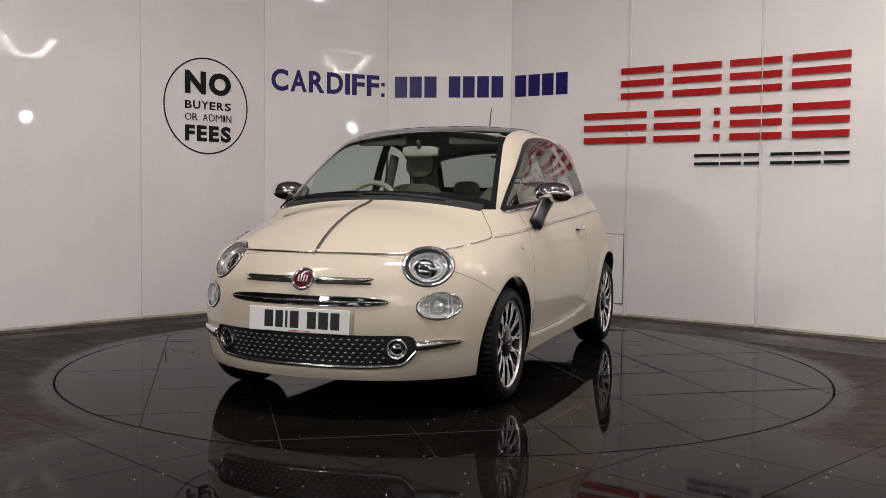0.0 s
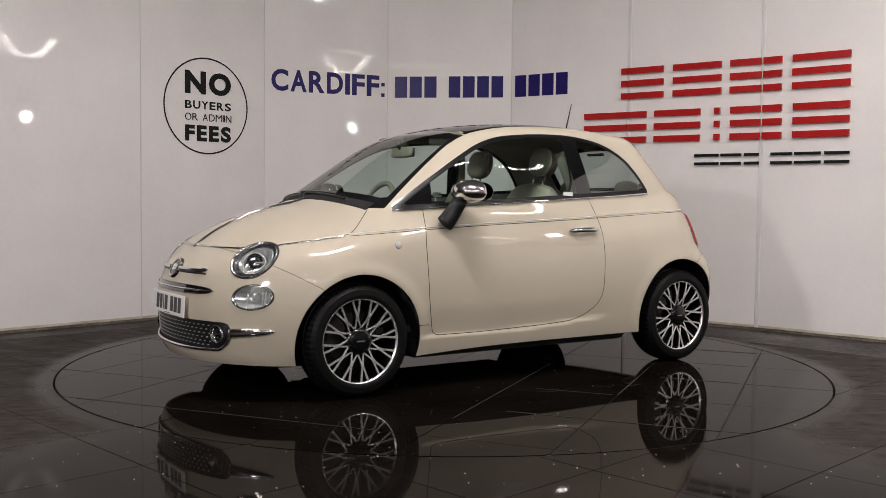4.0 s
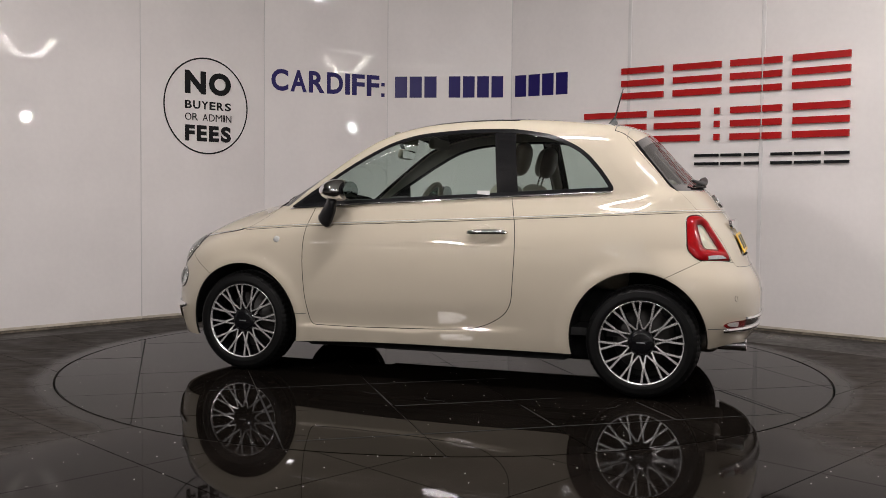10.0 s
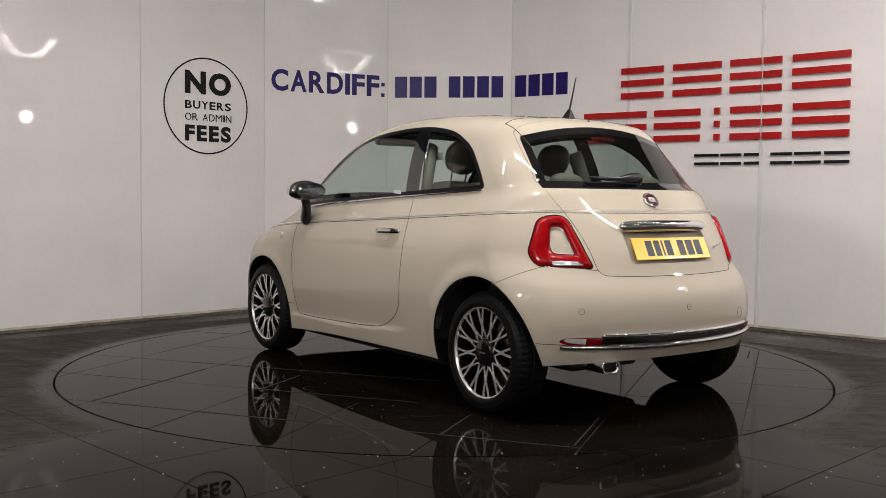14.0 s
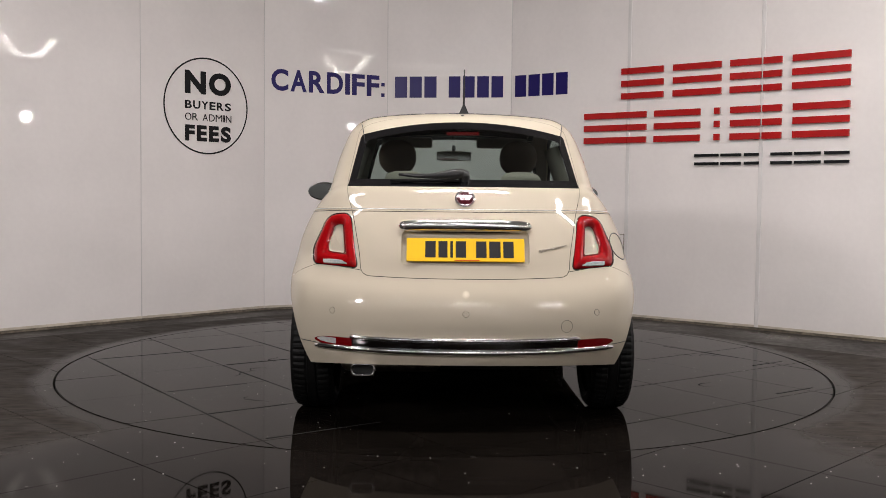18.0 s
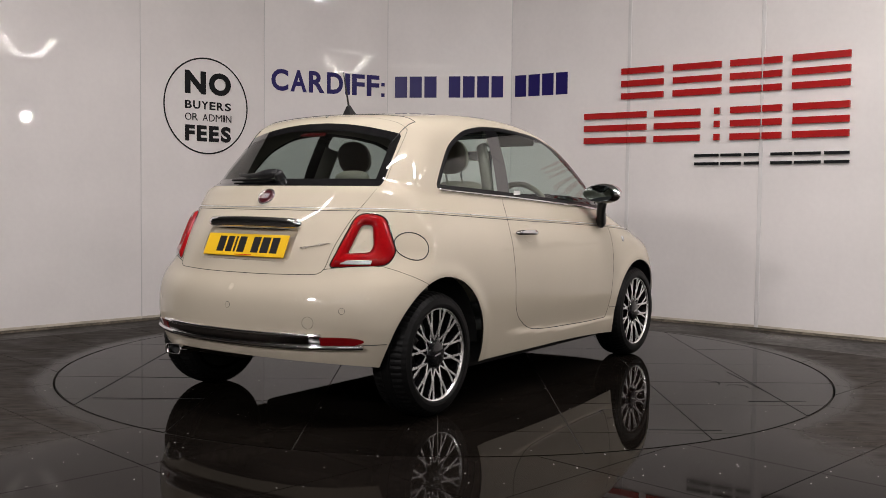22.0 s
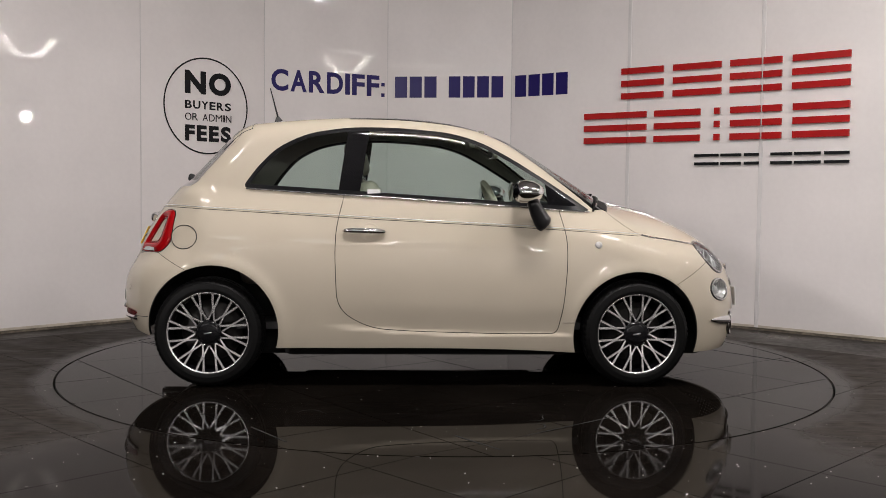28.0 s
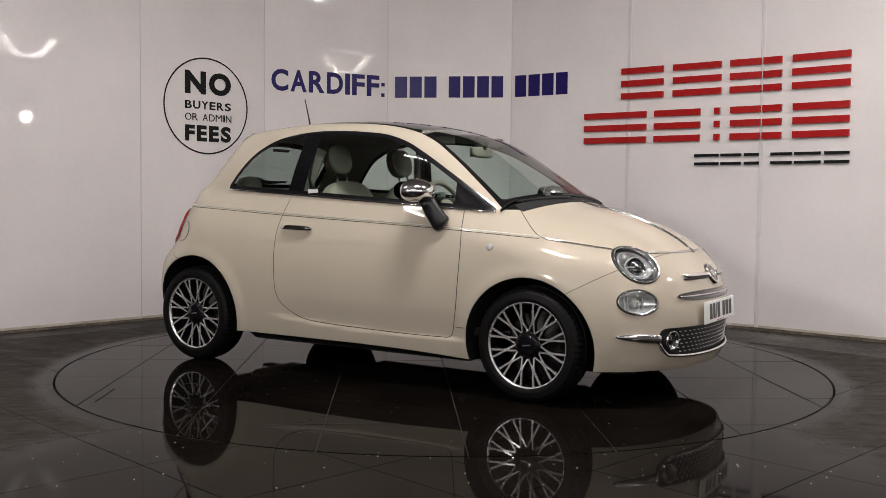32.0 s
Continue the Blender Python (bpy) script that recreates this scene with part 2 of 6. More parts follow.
def lathe(profile, n=48, axis="y", close=False):
    """Turns (radius, along) pairs round an axis."""
    V, F = [], []
    m = len(profile)
    for i in range(n):
        a = 2 * math.pi * i / n
        for r, h in profile:
            if axis == "y":
                V.append((r * math.cos(a), h, r * math.sin(a)))
            elif axis == "x":
                V.append((h, r * math.cos(a), r * math.sin(a)))
            else:
                V.append((r * math.cos(a), r * math.sin(a), h))
    for i in range(n):
        j = (i + 1) % n
        for k in range(m - (0 if close else 1)):
            q = (k + 1) % m
            F.append((i * m + k, i * m + q, j * m + q, j * m + k))
    return V, F


def tube(path, radius, n=8, flat=1.0, closed=False, taper=None):
    """A tube along a list of points."""
    P = [Vector(p) for p in path]
    V, F = [], []
    up0 = Vector((0, 0, 1))
    m = len(P)
    for i, p in enumerate(P):
        a, b = P[(i - 1) % m if closed else max(i - 1, 0)], P[(i + 1) % m if closed else min(i + 1, m - 1)]
        d = (b - a).normalized()
        s = d.cross(up0)
        if s.length < 1e-3:
            s = d.cross(Vector((0, 1, 0)))
        s.normalize()
        u = s.cross(d)
        r = radius * (taper(i / (m - 1)) if taper else 1.0)
        for k in range(n):
            t = 2 * math.pi * k / n
            V.append(p + s * (r * flat * math.cos(t)) + u * (r * math.sin(t)))
    for i in range(m if closed else m - 1):
        for k in range(n):
            F.append((i * n + k, i * n + (k + 1) % n, ((i + 1) % m) * n + (k + 1) % n, ((i + 1) % m) * n + k))
    if not closed:
        F += [tuple(range(n - 1, -1, -1)), tuple((m - 1) * n + k for k in range(n))]
    return V, F
# ------------------------------------------------------------ the room
R_TABLE = 2.257
# wall line: flat panels about 1.2 m wide, following a bay behind the turntable
WALL = [(-5.90, -1.815), (-5.05, -0.93), (-4.18, -0.02), (-3.315, 0.965), (-2.467, 1.875), (-1.628, 2.732), (-0.561, 3.262), (0.599, 3.115),
        (1.565, 2.421), (2.487, 1.717), (3.37, 0.935), (4.25, 0.14), (5.13, -0.65), (6.0, -1.44)]
WALL_H, PANEL_H = 4.3, 3.1


def wall_frame(i):
    a, b = Vector((*WALL[i], 0)), Vector((*WALL[i + 1], 0))
    d = (b - a).normalized()
    return a, b, d, Vector((d.y, -d.x, 0))


def build_room():
    # floor with a round hole for the turntable
    outer, n = 14.0, 160
    V, F = [], []
    for i in range(n):
        a = 2 * math.pi * i / n
        c, s = math.cos(a), math.sin(a)
        k = outer / max(abs(c), abs(s))
        V += [(2.267 * c, 2.267 * s, -0.006), (2.55 * c, 2.55 * s, -0.006), (k * c, k * s, -0.006), (2.267 * c, 2.267 * s, -0.1)]
    for i in range(n):
        j = (i + 1) % n
        F += [(4 * i, 4 * i + 1, 4 * j + 1, 4 * j), (4 * i + 1, 4 * i + 2, 4 * j + 2, 4 * j + 1), (4 * i + 3, 4 * i, 4 * j, 4 * j + 3)]
    floor = tagged(link_mesh("floor", V, F, DUSTY), "dusty black diagonal tile floor, polished towards the front", "floor", kind="structure")
    # polished square tiles, laid diagonally, cut round the turntable
    sz, gap, R = 0.60, 0.0022, 2.268
    ca = sa = math.sqrt(0.5)
    for ix in range(-18, 16):
        for iy in range(-18, 16):
            cx, cy = (ix + 0.5) * sz - 1.920, (iy + 0.5) * sz - 2.121
            wx, wy = cx * ca - cy * sa, cx * sa + cy * ca
            if wy < -9.2 or abs(wx) > 4.4 or wy > 3.2 or wy > 3.6 - abs(wx) * 1.02:
                continue
            h, poly, Q = sz / 2 - gap, [], 24
            for (ex, ey), (fx, fy) in (((-h, -h), (h, -h)), ((h, -h), (h, h)), ((h, h), (-h, h)), ((-h, h), (-h, -h))):
                for q in range(Q):
                    px, py = ex + (fx - ex) * q / Q, ey + (fy - ey) * q / Q
                    poly.append((wx + px * ca - py * sa, wy + px * sa + py * ca))
            out = [math.hypot(*p) > R for p in poly]
            n = len(poly)
            if not any(out):
                continue
            pieces = [poly[::Q]]
            if not all(out):
                # each run of the edge outside the rim, closed along the rim
                pieces = []
                for k0 in (k for k in range(n) if out[k] and not out[k - 1]):
                    run, k = [poly[k0 - 1]], k0
                    while out[k % n]:
                        run.append(poly[k % n])
                        k += 1
                    a0, a1 = (math.atan2(p[1], p[0]) for p in (poly[k % n], run[0]))
                    da = (a1 - a0 + math.pi) % (2 * math.pi) - math.pi
                    if len(run) > 2:
                        pieces.append(run[1:] + [(R * math.cos(a0 + da * q / 16), R * math.sin(a0 + da * q / 16)) for q in range(17)])
            for poly in pieces:
                m = len(poly)
                V = [(x, y, 0.0) for x, y in poly] + [(x, y, -0.006) for x, y in poly]
                F = [tuple(range(m))] + [(k, m + k, m + (k + 1) % m, (k + 1) % m) for k in range(m)]
                link_mesh("tile", V, F, FLOORTILE, floor)
    pit = tagged(link_mesh("floor_pit", [(-2.3, -2.3, -0.1), (2.3, -2.3, -0.1), (2.3, 2.3, -0.1), (-2.3, 2.3, -0.1)], [(0, 1, 2, 3)], GAP),
                 "dark pit under the turntable", "floor", kind="structure")
    # walls
    wall = tagged(new("wall_north"), "glossy white panelled bay wall with grimy base", "wall", kind="structure")
    wall.empty_display_size = 0.2
    for i in range(2, len(WALL) - 1):
        a, b, d, nrm = wall_frame(i)
        L = (b - a).length
        m = Matrix(((d.x, -nrm.x, 0, a.x), (d.y, -nrm.y, 0, a.y), (0, 0, 1, 0), (0, 0, 0, 1)))
        part("panel", box_bm(0.002, L - 0.002, 0.0, 0.05, 0.014, PANEL_H, 0.003, 1), WALLWHITE, wall, at=m)
        part("dirt_edge", box_bm(0.002, L - 0.002, -0.0015, 0.004, 0.014, 0.034, 0.001, 1), WALLDIRT, wall, "yellowed dirty wall foot", at=m)
        part("kick_strip", box_bm(0.0, L, 0.004, 0.05, -0.006, 0.014), GRIME, wall, "grimy dark strip", at=m)
        if i >= 7:
            part("joint_strip", box_bm(L - 0.016, L + 0.016, -0.006, 0.01, 0.014, PANEL_H, 0.003, 1), STRIPGREY, wall, at=m)
        else:
            part("joint_strip", box_bm(L - 0.003, L + 0.003, -0.001, 0.01, 0.014, PANEL_H), STRIPGREY, wall, at=m)
    # the rest of the hall: unseen walls and ceiling, toned for fill and reflections
    for nm, x0, x1, y0, y1 in (("wall_south", -14, 14, -14.2, -14), ("wall_west", -14.2, -14, -14, 6), ("wall_east", 14, 14.2, -14, 6), ("wall_back", -14, 14, 6, 6.2)):
        dark = nm in ("wall_west", "wall_back")
        o = part(nm, box_bm(x0, x1, y0, y1, 0, WALL_H), GREYWALL if dark else BACKWALL, None)
        tagged(o, "unseen dark grey wall, added to dim what the car mirrors" if dark else "unseen white wall, added for fill and bright reflections", "wall", kind="structure")
    o = part("ceiling", box_bm(-14, 14, -14, 6, CEIL, CEIL + 0.2), CEILMAT, None)
    tagged(o, "grey showroom ceiling", "ceiling", kind="structure")
    fitting = []
    for tx, ty in TUBES + DIM_TUBES:
        if not fitting:
            w = 0.07
            f = tagged(new("ceiling_light"), "long white fluorescent ceiling light fitting", "ceiling light", "ceiling tube lights")
            part("housing", box_bm(-0.80, 0.80, -w, w, -0.04, 0.0, 0.008), STRIPGREY, f)
            for s in (-1, 1):
                part("end_cap", box_bm(s * 0.81 - 0.015, s * 0.81 + 0.015, -w - 0.005, w + 0.005, -0.1, 0.0, 0.006), STRIPGREY, f)
            part("diffuser", box_bm(-0.79, 0.79, 0.025 - w, w - 0.025, -0.09, -0.041, 0.02, 3), LAMP, f)
            f.matrix_basis = pose(tx, ty, CEIL)
            fitting.append(f)
        else:
            copy_thing(fitting[0], pose(tx, ty, CEIL))
    # key lamp on its stand
    k = tagged(new("studio_lamp"), "square studio lamp on a black tripod stand", "lamp")
    k.matrix_basis = pose(KEY_AT[0], KEY_AT[1], 0.75, 0, 0, -20)
    V, F = tube([(0, -0.12, -0.4), (0, -0.12, 2.0)], 0.014)
    link_mesh("pole", V, F, BLACK, k)
    for a in (90, 210, 330):
        V, F = tube([(0, -0.12, -0.3), (0.45 * math.cos(radians(a)), -0.12 + 0.45 * math.sin(radians(a)), -0.738)], 0.011)
        link_mesh("leg", V, F, BLACK, k)
    part("housing", box_bm(-0.3, 0.3, -0.14, -0.05, 1.75, 2.35, 0.02), BLACK, k)
    # bent tube lamp hung from the ceiling
    k = tagged(new("bent_tube_lamp"), "bent white tube lamp hung on two wires", "lamp")
    k.matrix_basis = pose(3.5, -1.05, 2.93, 0, 0, -32)
    for dy, dz, a, b in ((0.0, 0.0, -1.0, 1.0), (0.035, -0.035, 0.35, 1.05), (-0.035, -0.035, -1.05, -0.35)):
        V, F = tube([(0.0, dy + 0.31 * q, dz + 0.27 * q * q) for q in np.linspace(a, b, 21)], 0.0115)
        link_mesh("tube", V, F, BENTLAMP, k, "glowing white tube", smooth=True)
    for sgn in (-1, 1):
        V, F = tube([(0, sgn * 0.30, 0.25), (0, sgn * 0.30, 1.37)], 0.003, 6)
        link_mesh("wire", V, F, BLACK, k)
    # added glowing strips for streaks mirrored in the panels, and the glazed roof lights
    first = None
    for y, z, tilt in ((-2.9, 1.85, 0), (-2.0, 1.9, 0), (-4.65, 1.86, 24)):
        if first is None:
            first = tagged(new("streak_strip"), "slim glowing strip, added for streaks mirrored in the panels", "lamp", "strip wall lamps")
            part("housing", box_bm(-0.04, 0.0, -0.34, 0.34, -0.045, 0.045, 0.008), STRIPGREY, first)
            part("diffuser", box_bm(-0.065, -0.041, -0.31, 0.31, -0.025, 0.025, 0.008), LAMP, first)
            first.matrix_basis = pose(14, y, z, tilt)
        else:
            copy_thing(first, pose(14, y, z, tilt))
    first = None
    for x, y in ((-4.1, -11.5), (-3.1, -9.3), (-2.1, -7.8), (-0.9, -8.6), (-2.6, -12.2)):
        if first is None:
            first = tagged(new("roof_light"), "narrow milky glazed roof light in the ceiling", "roof light", "roof lights")
            for k in (-1, 1):
                part("side_frame", box_bm(k * 0.29 - 0.03, k * 0.29 + 0.03, -0.82, 0.82, -0.03, 0.0, 0.005), STRIPGREY, first)
                part("end_frame", box_bm(-0.26, 0.26, k * 0.79 - 0.03, k * 0.79 + 0.03, -0.03, 0.0, 0.005), STRIPGREY, first)
            part("pane", box_bm(-0.258, 0.258, -0.758, 0.758, -0.014, -0.004), SKYPANE, first)
            first.matrix_basis = pose(x, y, CEIL, 0, 0, 12)
        else:
            copy_thing(first, pose(x, y, CEIL, 0, 0, 12))
    # small spot lamp on a stand
    k = tagged(new("spot_lamp"), "small round spot lamp on a black stand", "lamp")
    k.matrix_basis = pose(SPOT_AT[0], SPOT_AT[1], 0)
    V, F = tube([(0.12, -0.06, 0.02), (0.12, -0.06, SPOT_AT[2])], 0.016)
    link_mesh("pole", V, F, BLACK, k)
    V, F = lathe([(0.0, 0.0), (0.22, 0.0), (0.22, 0.015), (0.03, 0.03)], 32, "z")
    link_mesh("base", [(vx + 0.12, vy - 0.06, vz) for vx, vy, vz in V], F, BLACK, k)
    part("housing", box_bm(0.05, 0.17, -0.12, 0.06, SPOT_AT[2] - 0.09, SPOT_AT[2] + 0.09, 0.03, 3), BLACK, k)


def build_turntable():
    """A disc of dark tiles in a running bond, cut round, with recessed joints."""
    t = tagged(new("turntable"), "round black polished tiled car turntable set flush in the floor", "turntable")
    n = 192
    V, F = [(0, 0, -0.0035)], []
    for i in range(n):
        a = 2 * math.pi * i / n
        V.append((R_TABLE * math.cos(a), R_TABLE * math.sin(a), -0.0035))
    for i in range(n):
        V.append((V[1 + i][0], V[1 + i][1], -0.08))
    for i in range(n):
        j = (i + 1) % n
        F += [(0, 1 + i, 1 + j), (1 + i, 1 + n + i, 1 + n + j, 1 + j)]
    link_mesh("base_disc", V, F, GROUT, t)
    # tiles 0.6 m square, clipped to the rim
    sx, sy, gap, R = 0.608, 0.586, 0.0026, R_TABLE - 0.002
    ca, sa = math.cos(radians(34.4)), math.sin(radians(34.4))
    for ix in range(-5, 5):
        for iy in range(-5, 5):
            x0, y0 = ix * sx - 0.01, iy * sy + 0.04
            poly = [(x0 + gap, y0 + gap), (x0 + sx - gap, y0 + gap), (x0 + sx - gap, y0 + sy - gap), (x0 + gap, y0 + sy - gap)]
            poly = [(px * ca - py * sa, px * sa + py * ca) for px, py in poly]
            dense = []
            for k in range(4):
                a, b = poly[k], poly[(k + 1) % 4]
                dense += [(a[0] + (b[0] - a[0]) * q / 24, a[1] + (b[1] - a[1]) * q / 24) for q in range(24)]
            inside = [math.hypot(*p) < R for p in dense]
            if not any(inside):
                continue
            if not all(inside):
                cen = Vector([sum(c) / sum(inside) for c in zip(*[p for p, i in zip(dense, inside) if i])])
                ring = []
                for p in dense:
                    q = Vector(p)
                    if q.length > R:
                        lo, hi = 0.0, 1.0
                        for _ in range(20):
                            md = (lo + hi) / 2
                            if (cen + (q - cen) * md).length > R:
                                hi = md
                            else:
                                lo = md
                        q = cen + (q - cen) * lo
                    ring.append(tuple(q))
                dense = ring
            else:
                dense = poly
            m = len(dense)
            dz = random.uniform(-0.0006, 0.0006)
            V = [(x, y, dz) for x, y in dense] + [(x, y, -0.0034) for x, y in dense]
            F = [tuple(range(m))] + [(k, m + k, m + (k + 1) % m, (k + 1) % m) for k in range(m)]
            link_mesh("tile", V, F, TILE, t)
    # open joints and hairline cracks, in units of tiles along the two joint directions
    for a, b, w in (((1.9, 3.0), (-2.0, 3.0), 0.0055), ((0.98, 2.0), (-0.46, 2.0), 0.005), ((1.0, 1.95), (1.0, 1.25), 0.005), ((-1.0, 2.98), (-1.0, 2.3), 0.005),
                    ((2.0, 1.3), (2.0, 3.0), 0.0055), ((-0.02, 2.95), (-0.02, 2.2), 0.004), ((-1.95, 2.95), (-1.95, 1.98), 0.004), ((-1.85, -2.7), (-1.85, -3.2), 0.005),
                    ((-2.9, -1.6), (-2.9, -2.15), 0.005), ((-0.45, -2.94), (-1.45, -3.0), 0.004), ((3.0, -2.2), (3.0, 0.6), 0.0045), ((-0.3, 1.0), (2.4, 1.0), 0.004)):
        q = []
        for u, v in (a, b):
            x, y = u * sx - 0.01, v * sy + 0.04
            q.append(Vector((x * ca - y * sa, x * sa + y * ca, 0.0009)))
        n = (q[1] - q[0]).normalized().cross(Vector((0, 0, 1))) * w
        V = [q[0] - n, q[0] + n, q[1] + n * 0.7, q[1] - n * 0.7]
        link_mesh("open_joint", V + [v - Vector((0, 0, 0.003)) for v in V], [(0, 1, 2, 3), (4, 0, 3, 7), (1, 5, 6, 2)], GAP, t, "black open joint")
    rng = random.Random(5)
    for u, v, a0 in ((0.62, 1.75, 40), (0.52, 1.95, 70), (0.9, 1.5, 10), (-0.85, 2.45, 60), (-1.15, -2.6, 30), (-1.3, -2.85, 5), (-2.4, -1.3, 50), (1.3, -2.2, 100)):
        x, y, a, pts = u * sx, v * sy, radians(a0), []
        for k in range(7):
            pts.append(Vector((x * ca - y * sa, x * sa + y * ca, 0.001)))
            a += rng.uniform(-0.9, 0.9)
            x, y = x + 0.035 * math.cos(a), y + 0.035 * math.sin(a)
        V, F = [], []
        for k, c in enumerate(pts):
            d = (pts[min(k + 1, 6)] - pts[max(k - 1, 0)]).normalized().cross(Vector((0, 0, 1))) * (0.0032 * (1 - abs(k - 3) / 4))
            V += [c - d, c + d]
            F += [(2 * k, 2 * k + 1, 2 * k + 3, 2 * k + 2)] if k < 6 else []
        link_mesh("crack", V, F, GAP, t)
    return t
# ------------------------------------------------------------ the car body as one smooth form
class Curve:
    """Natural cubic spline through a few points."""

    def __init__(self, pts):
        p = np.array(sorted(pts), float)
        self.x, self.y = p[:, 0], p[:, 1]
        n, h = len(p), np.diff(p[:, 0])
        A, r = np.eye(n), np.zeros(n)
        for i in range(1, n - 1):
            A[i, i - 1], A[i, i], A[i, i + 1] = h[i - 1], 2 * (h[i - 1] + h[i]), h[i]
            r[i] = 6 * ((self.y[i + 1] - self.y[i]) / h[i] - (self.y[i] - self.y[i - 1]) / h[i - 1])
        self.m, self.h = np.linalg.solve(A, r), h

    def __call__(self, q):
        q = np.asarray(q, float)
        c = np.clip(q, self.x[0], self.x[-1])
        i = np.clip(np.searchsorted(self.x, c) - 1, 0, len(self.h) - 1)
        h, a, b = self.h[i], (self.x[i + 1] - c), (c - self.x[i])
        v = (self.m[i] * a ** 3 + self.m[i + 1] * b ** 3) / (6 * h) + (self.y[i] / h - self.m[i] * h / 6) * a + (self.y[i + 1] / h - self.m[i + 1] * h / 6) * b
        n = len(self.h)
        s0 = (self.y[1] - self.y[0]) / self.h[0] - self.h[0] * (2 * self.m[0] + self.m[1]) / 6
        s1 = (self.y[n] - self.y[n - 1]) / self.h[n - 1] + self.h[n - 1] * (self.m[n - 1] + 2 * self.m[n]) / 6
        return v + np.where(q < self.x[0], s0 * (q - self.x[0]), 0) + np.where(q > self.x[-1], s1 * (q - self.x[-1]), 0)

    def slope(self, q):
        return (self(q + 1e-4) - self(q - 1e-4)) / 2e-4


def smax(a, b, k):
    h = np.clip(0.5 + 0.5 * (a - b) / k, 0, 1)
    return b + (a - b) * h + k * h * (1 - h)


def smin(a, b, k):
    return -smax(-a, -b, k)


def ramp(a, b, q):
    t = np.clip((q - a) / (b - a), 0, 1)
    return t * t * (3 - 2 * t)


HOOD = Curve([(-1.75, 1.10), (-1.45, 1.10), (-1.2, 1.05), (-0.8, 1.012), (0.2, 1.015), (0.95, 1.005), (1.22, 0.972), (1.43, 0.912), (1.605, 0.833), (1.72, 0.76), (1.80, 0.70)])
NOSE = Curve([(0.10, 1.76), (0.18, 1.835), (0.27, 1.868), (0.37, 1.880), (0.50, 1.872), (0.62, 1.835), (0.70, 1.79), (0.76, 1.745), (0.90, 1.62)])
TAIL = Curve([(0.15, -1.58), (0.27, -1.665), (0.37, -1.71), (0.50, -1.72), (0.60, -1.695), (0.66, -1.66), (0.75, -1.625), (0.90, -1.545), (1.04, -1.432), (1.15, -1.31), (1.25, -1.17)])
SIDE = Curve([(0.10, 0.745), (0.20, 0.772), (0.32, 0.793), (0.55, 0.812), (0.72, 0.802), (0.82, 0.780), (0.92, 0.738), (1.0, 0.695), (1.1, 0.64)])
PLAN = Curve([(-1.75, 0.95), (-1.35, 0.985), (-0.9, 1.0), (-0.2, 1.0), (0.6, 0.99), (1.15, 0.985), (1.5, 0.965), (1.85, 0.93)])
SCREEN = Curve([(1.16, 0.945), (1.02, 1.035), (0.82, 1.162), (0.643, 1.272), (0.468, 1.367), (0.293, 1.427), (0.118, 1.461), (-0.058, 1.478),
                (-0.234, 1.485), (-0.41, 1.484), (-0.587, 1.476), (-0.764, 1.462), (-0.941, 1.443), (-1.15, 1.41)])
BACKLIGHT = Curve([(0.70, -1.40), (0.85, -1.48), (0.95, -1.46), (1.04, -1.412), (1.15, -1.322), (1.283, -1.195), (1.395, -1.085), (1.46, -1.00)])
CABIN = Curve([(0.80, 0.76), (0.96, 0.722), (1.08, 0.690), (1.20, 0.655), (1.30, 0.616), (1.40, 0.572), (1.50, 0.51)])
BOTTOM = Curve([(-1.75, 0.294), (-1.5, 0.268), (-1.2, 0.228), (-0.77, 0.212), (0.0, 0.212), (0.6, 0.198), (0.81, 0.188), (1.2, 0.185), (1.5, 0.185), (1.9, 0.175)])
SILL = Curve([(-0.70, 0.345), (-0.50, 0.335), (-0.30, 0.322), (0.0, 0.303), (0.75, 0.292), (0.9, 0.29)])
ARCHES = ((1.148, 0.283, 0.347), (-1.127, 0.305, 0.347))


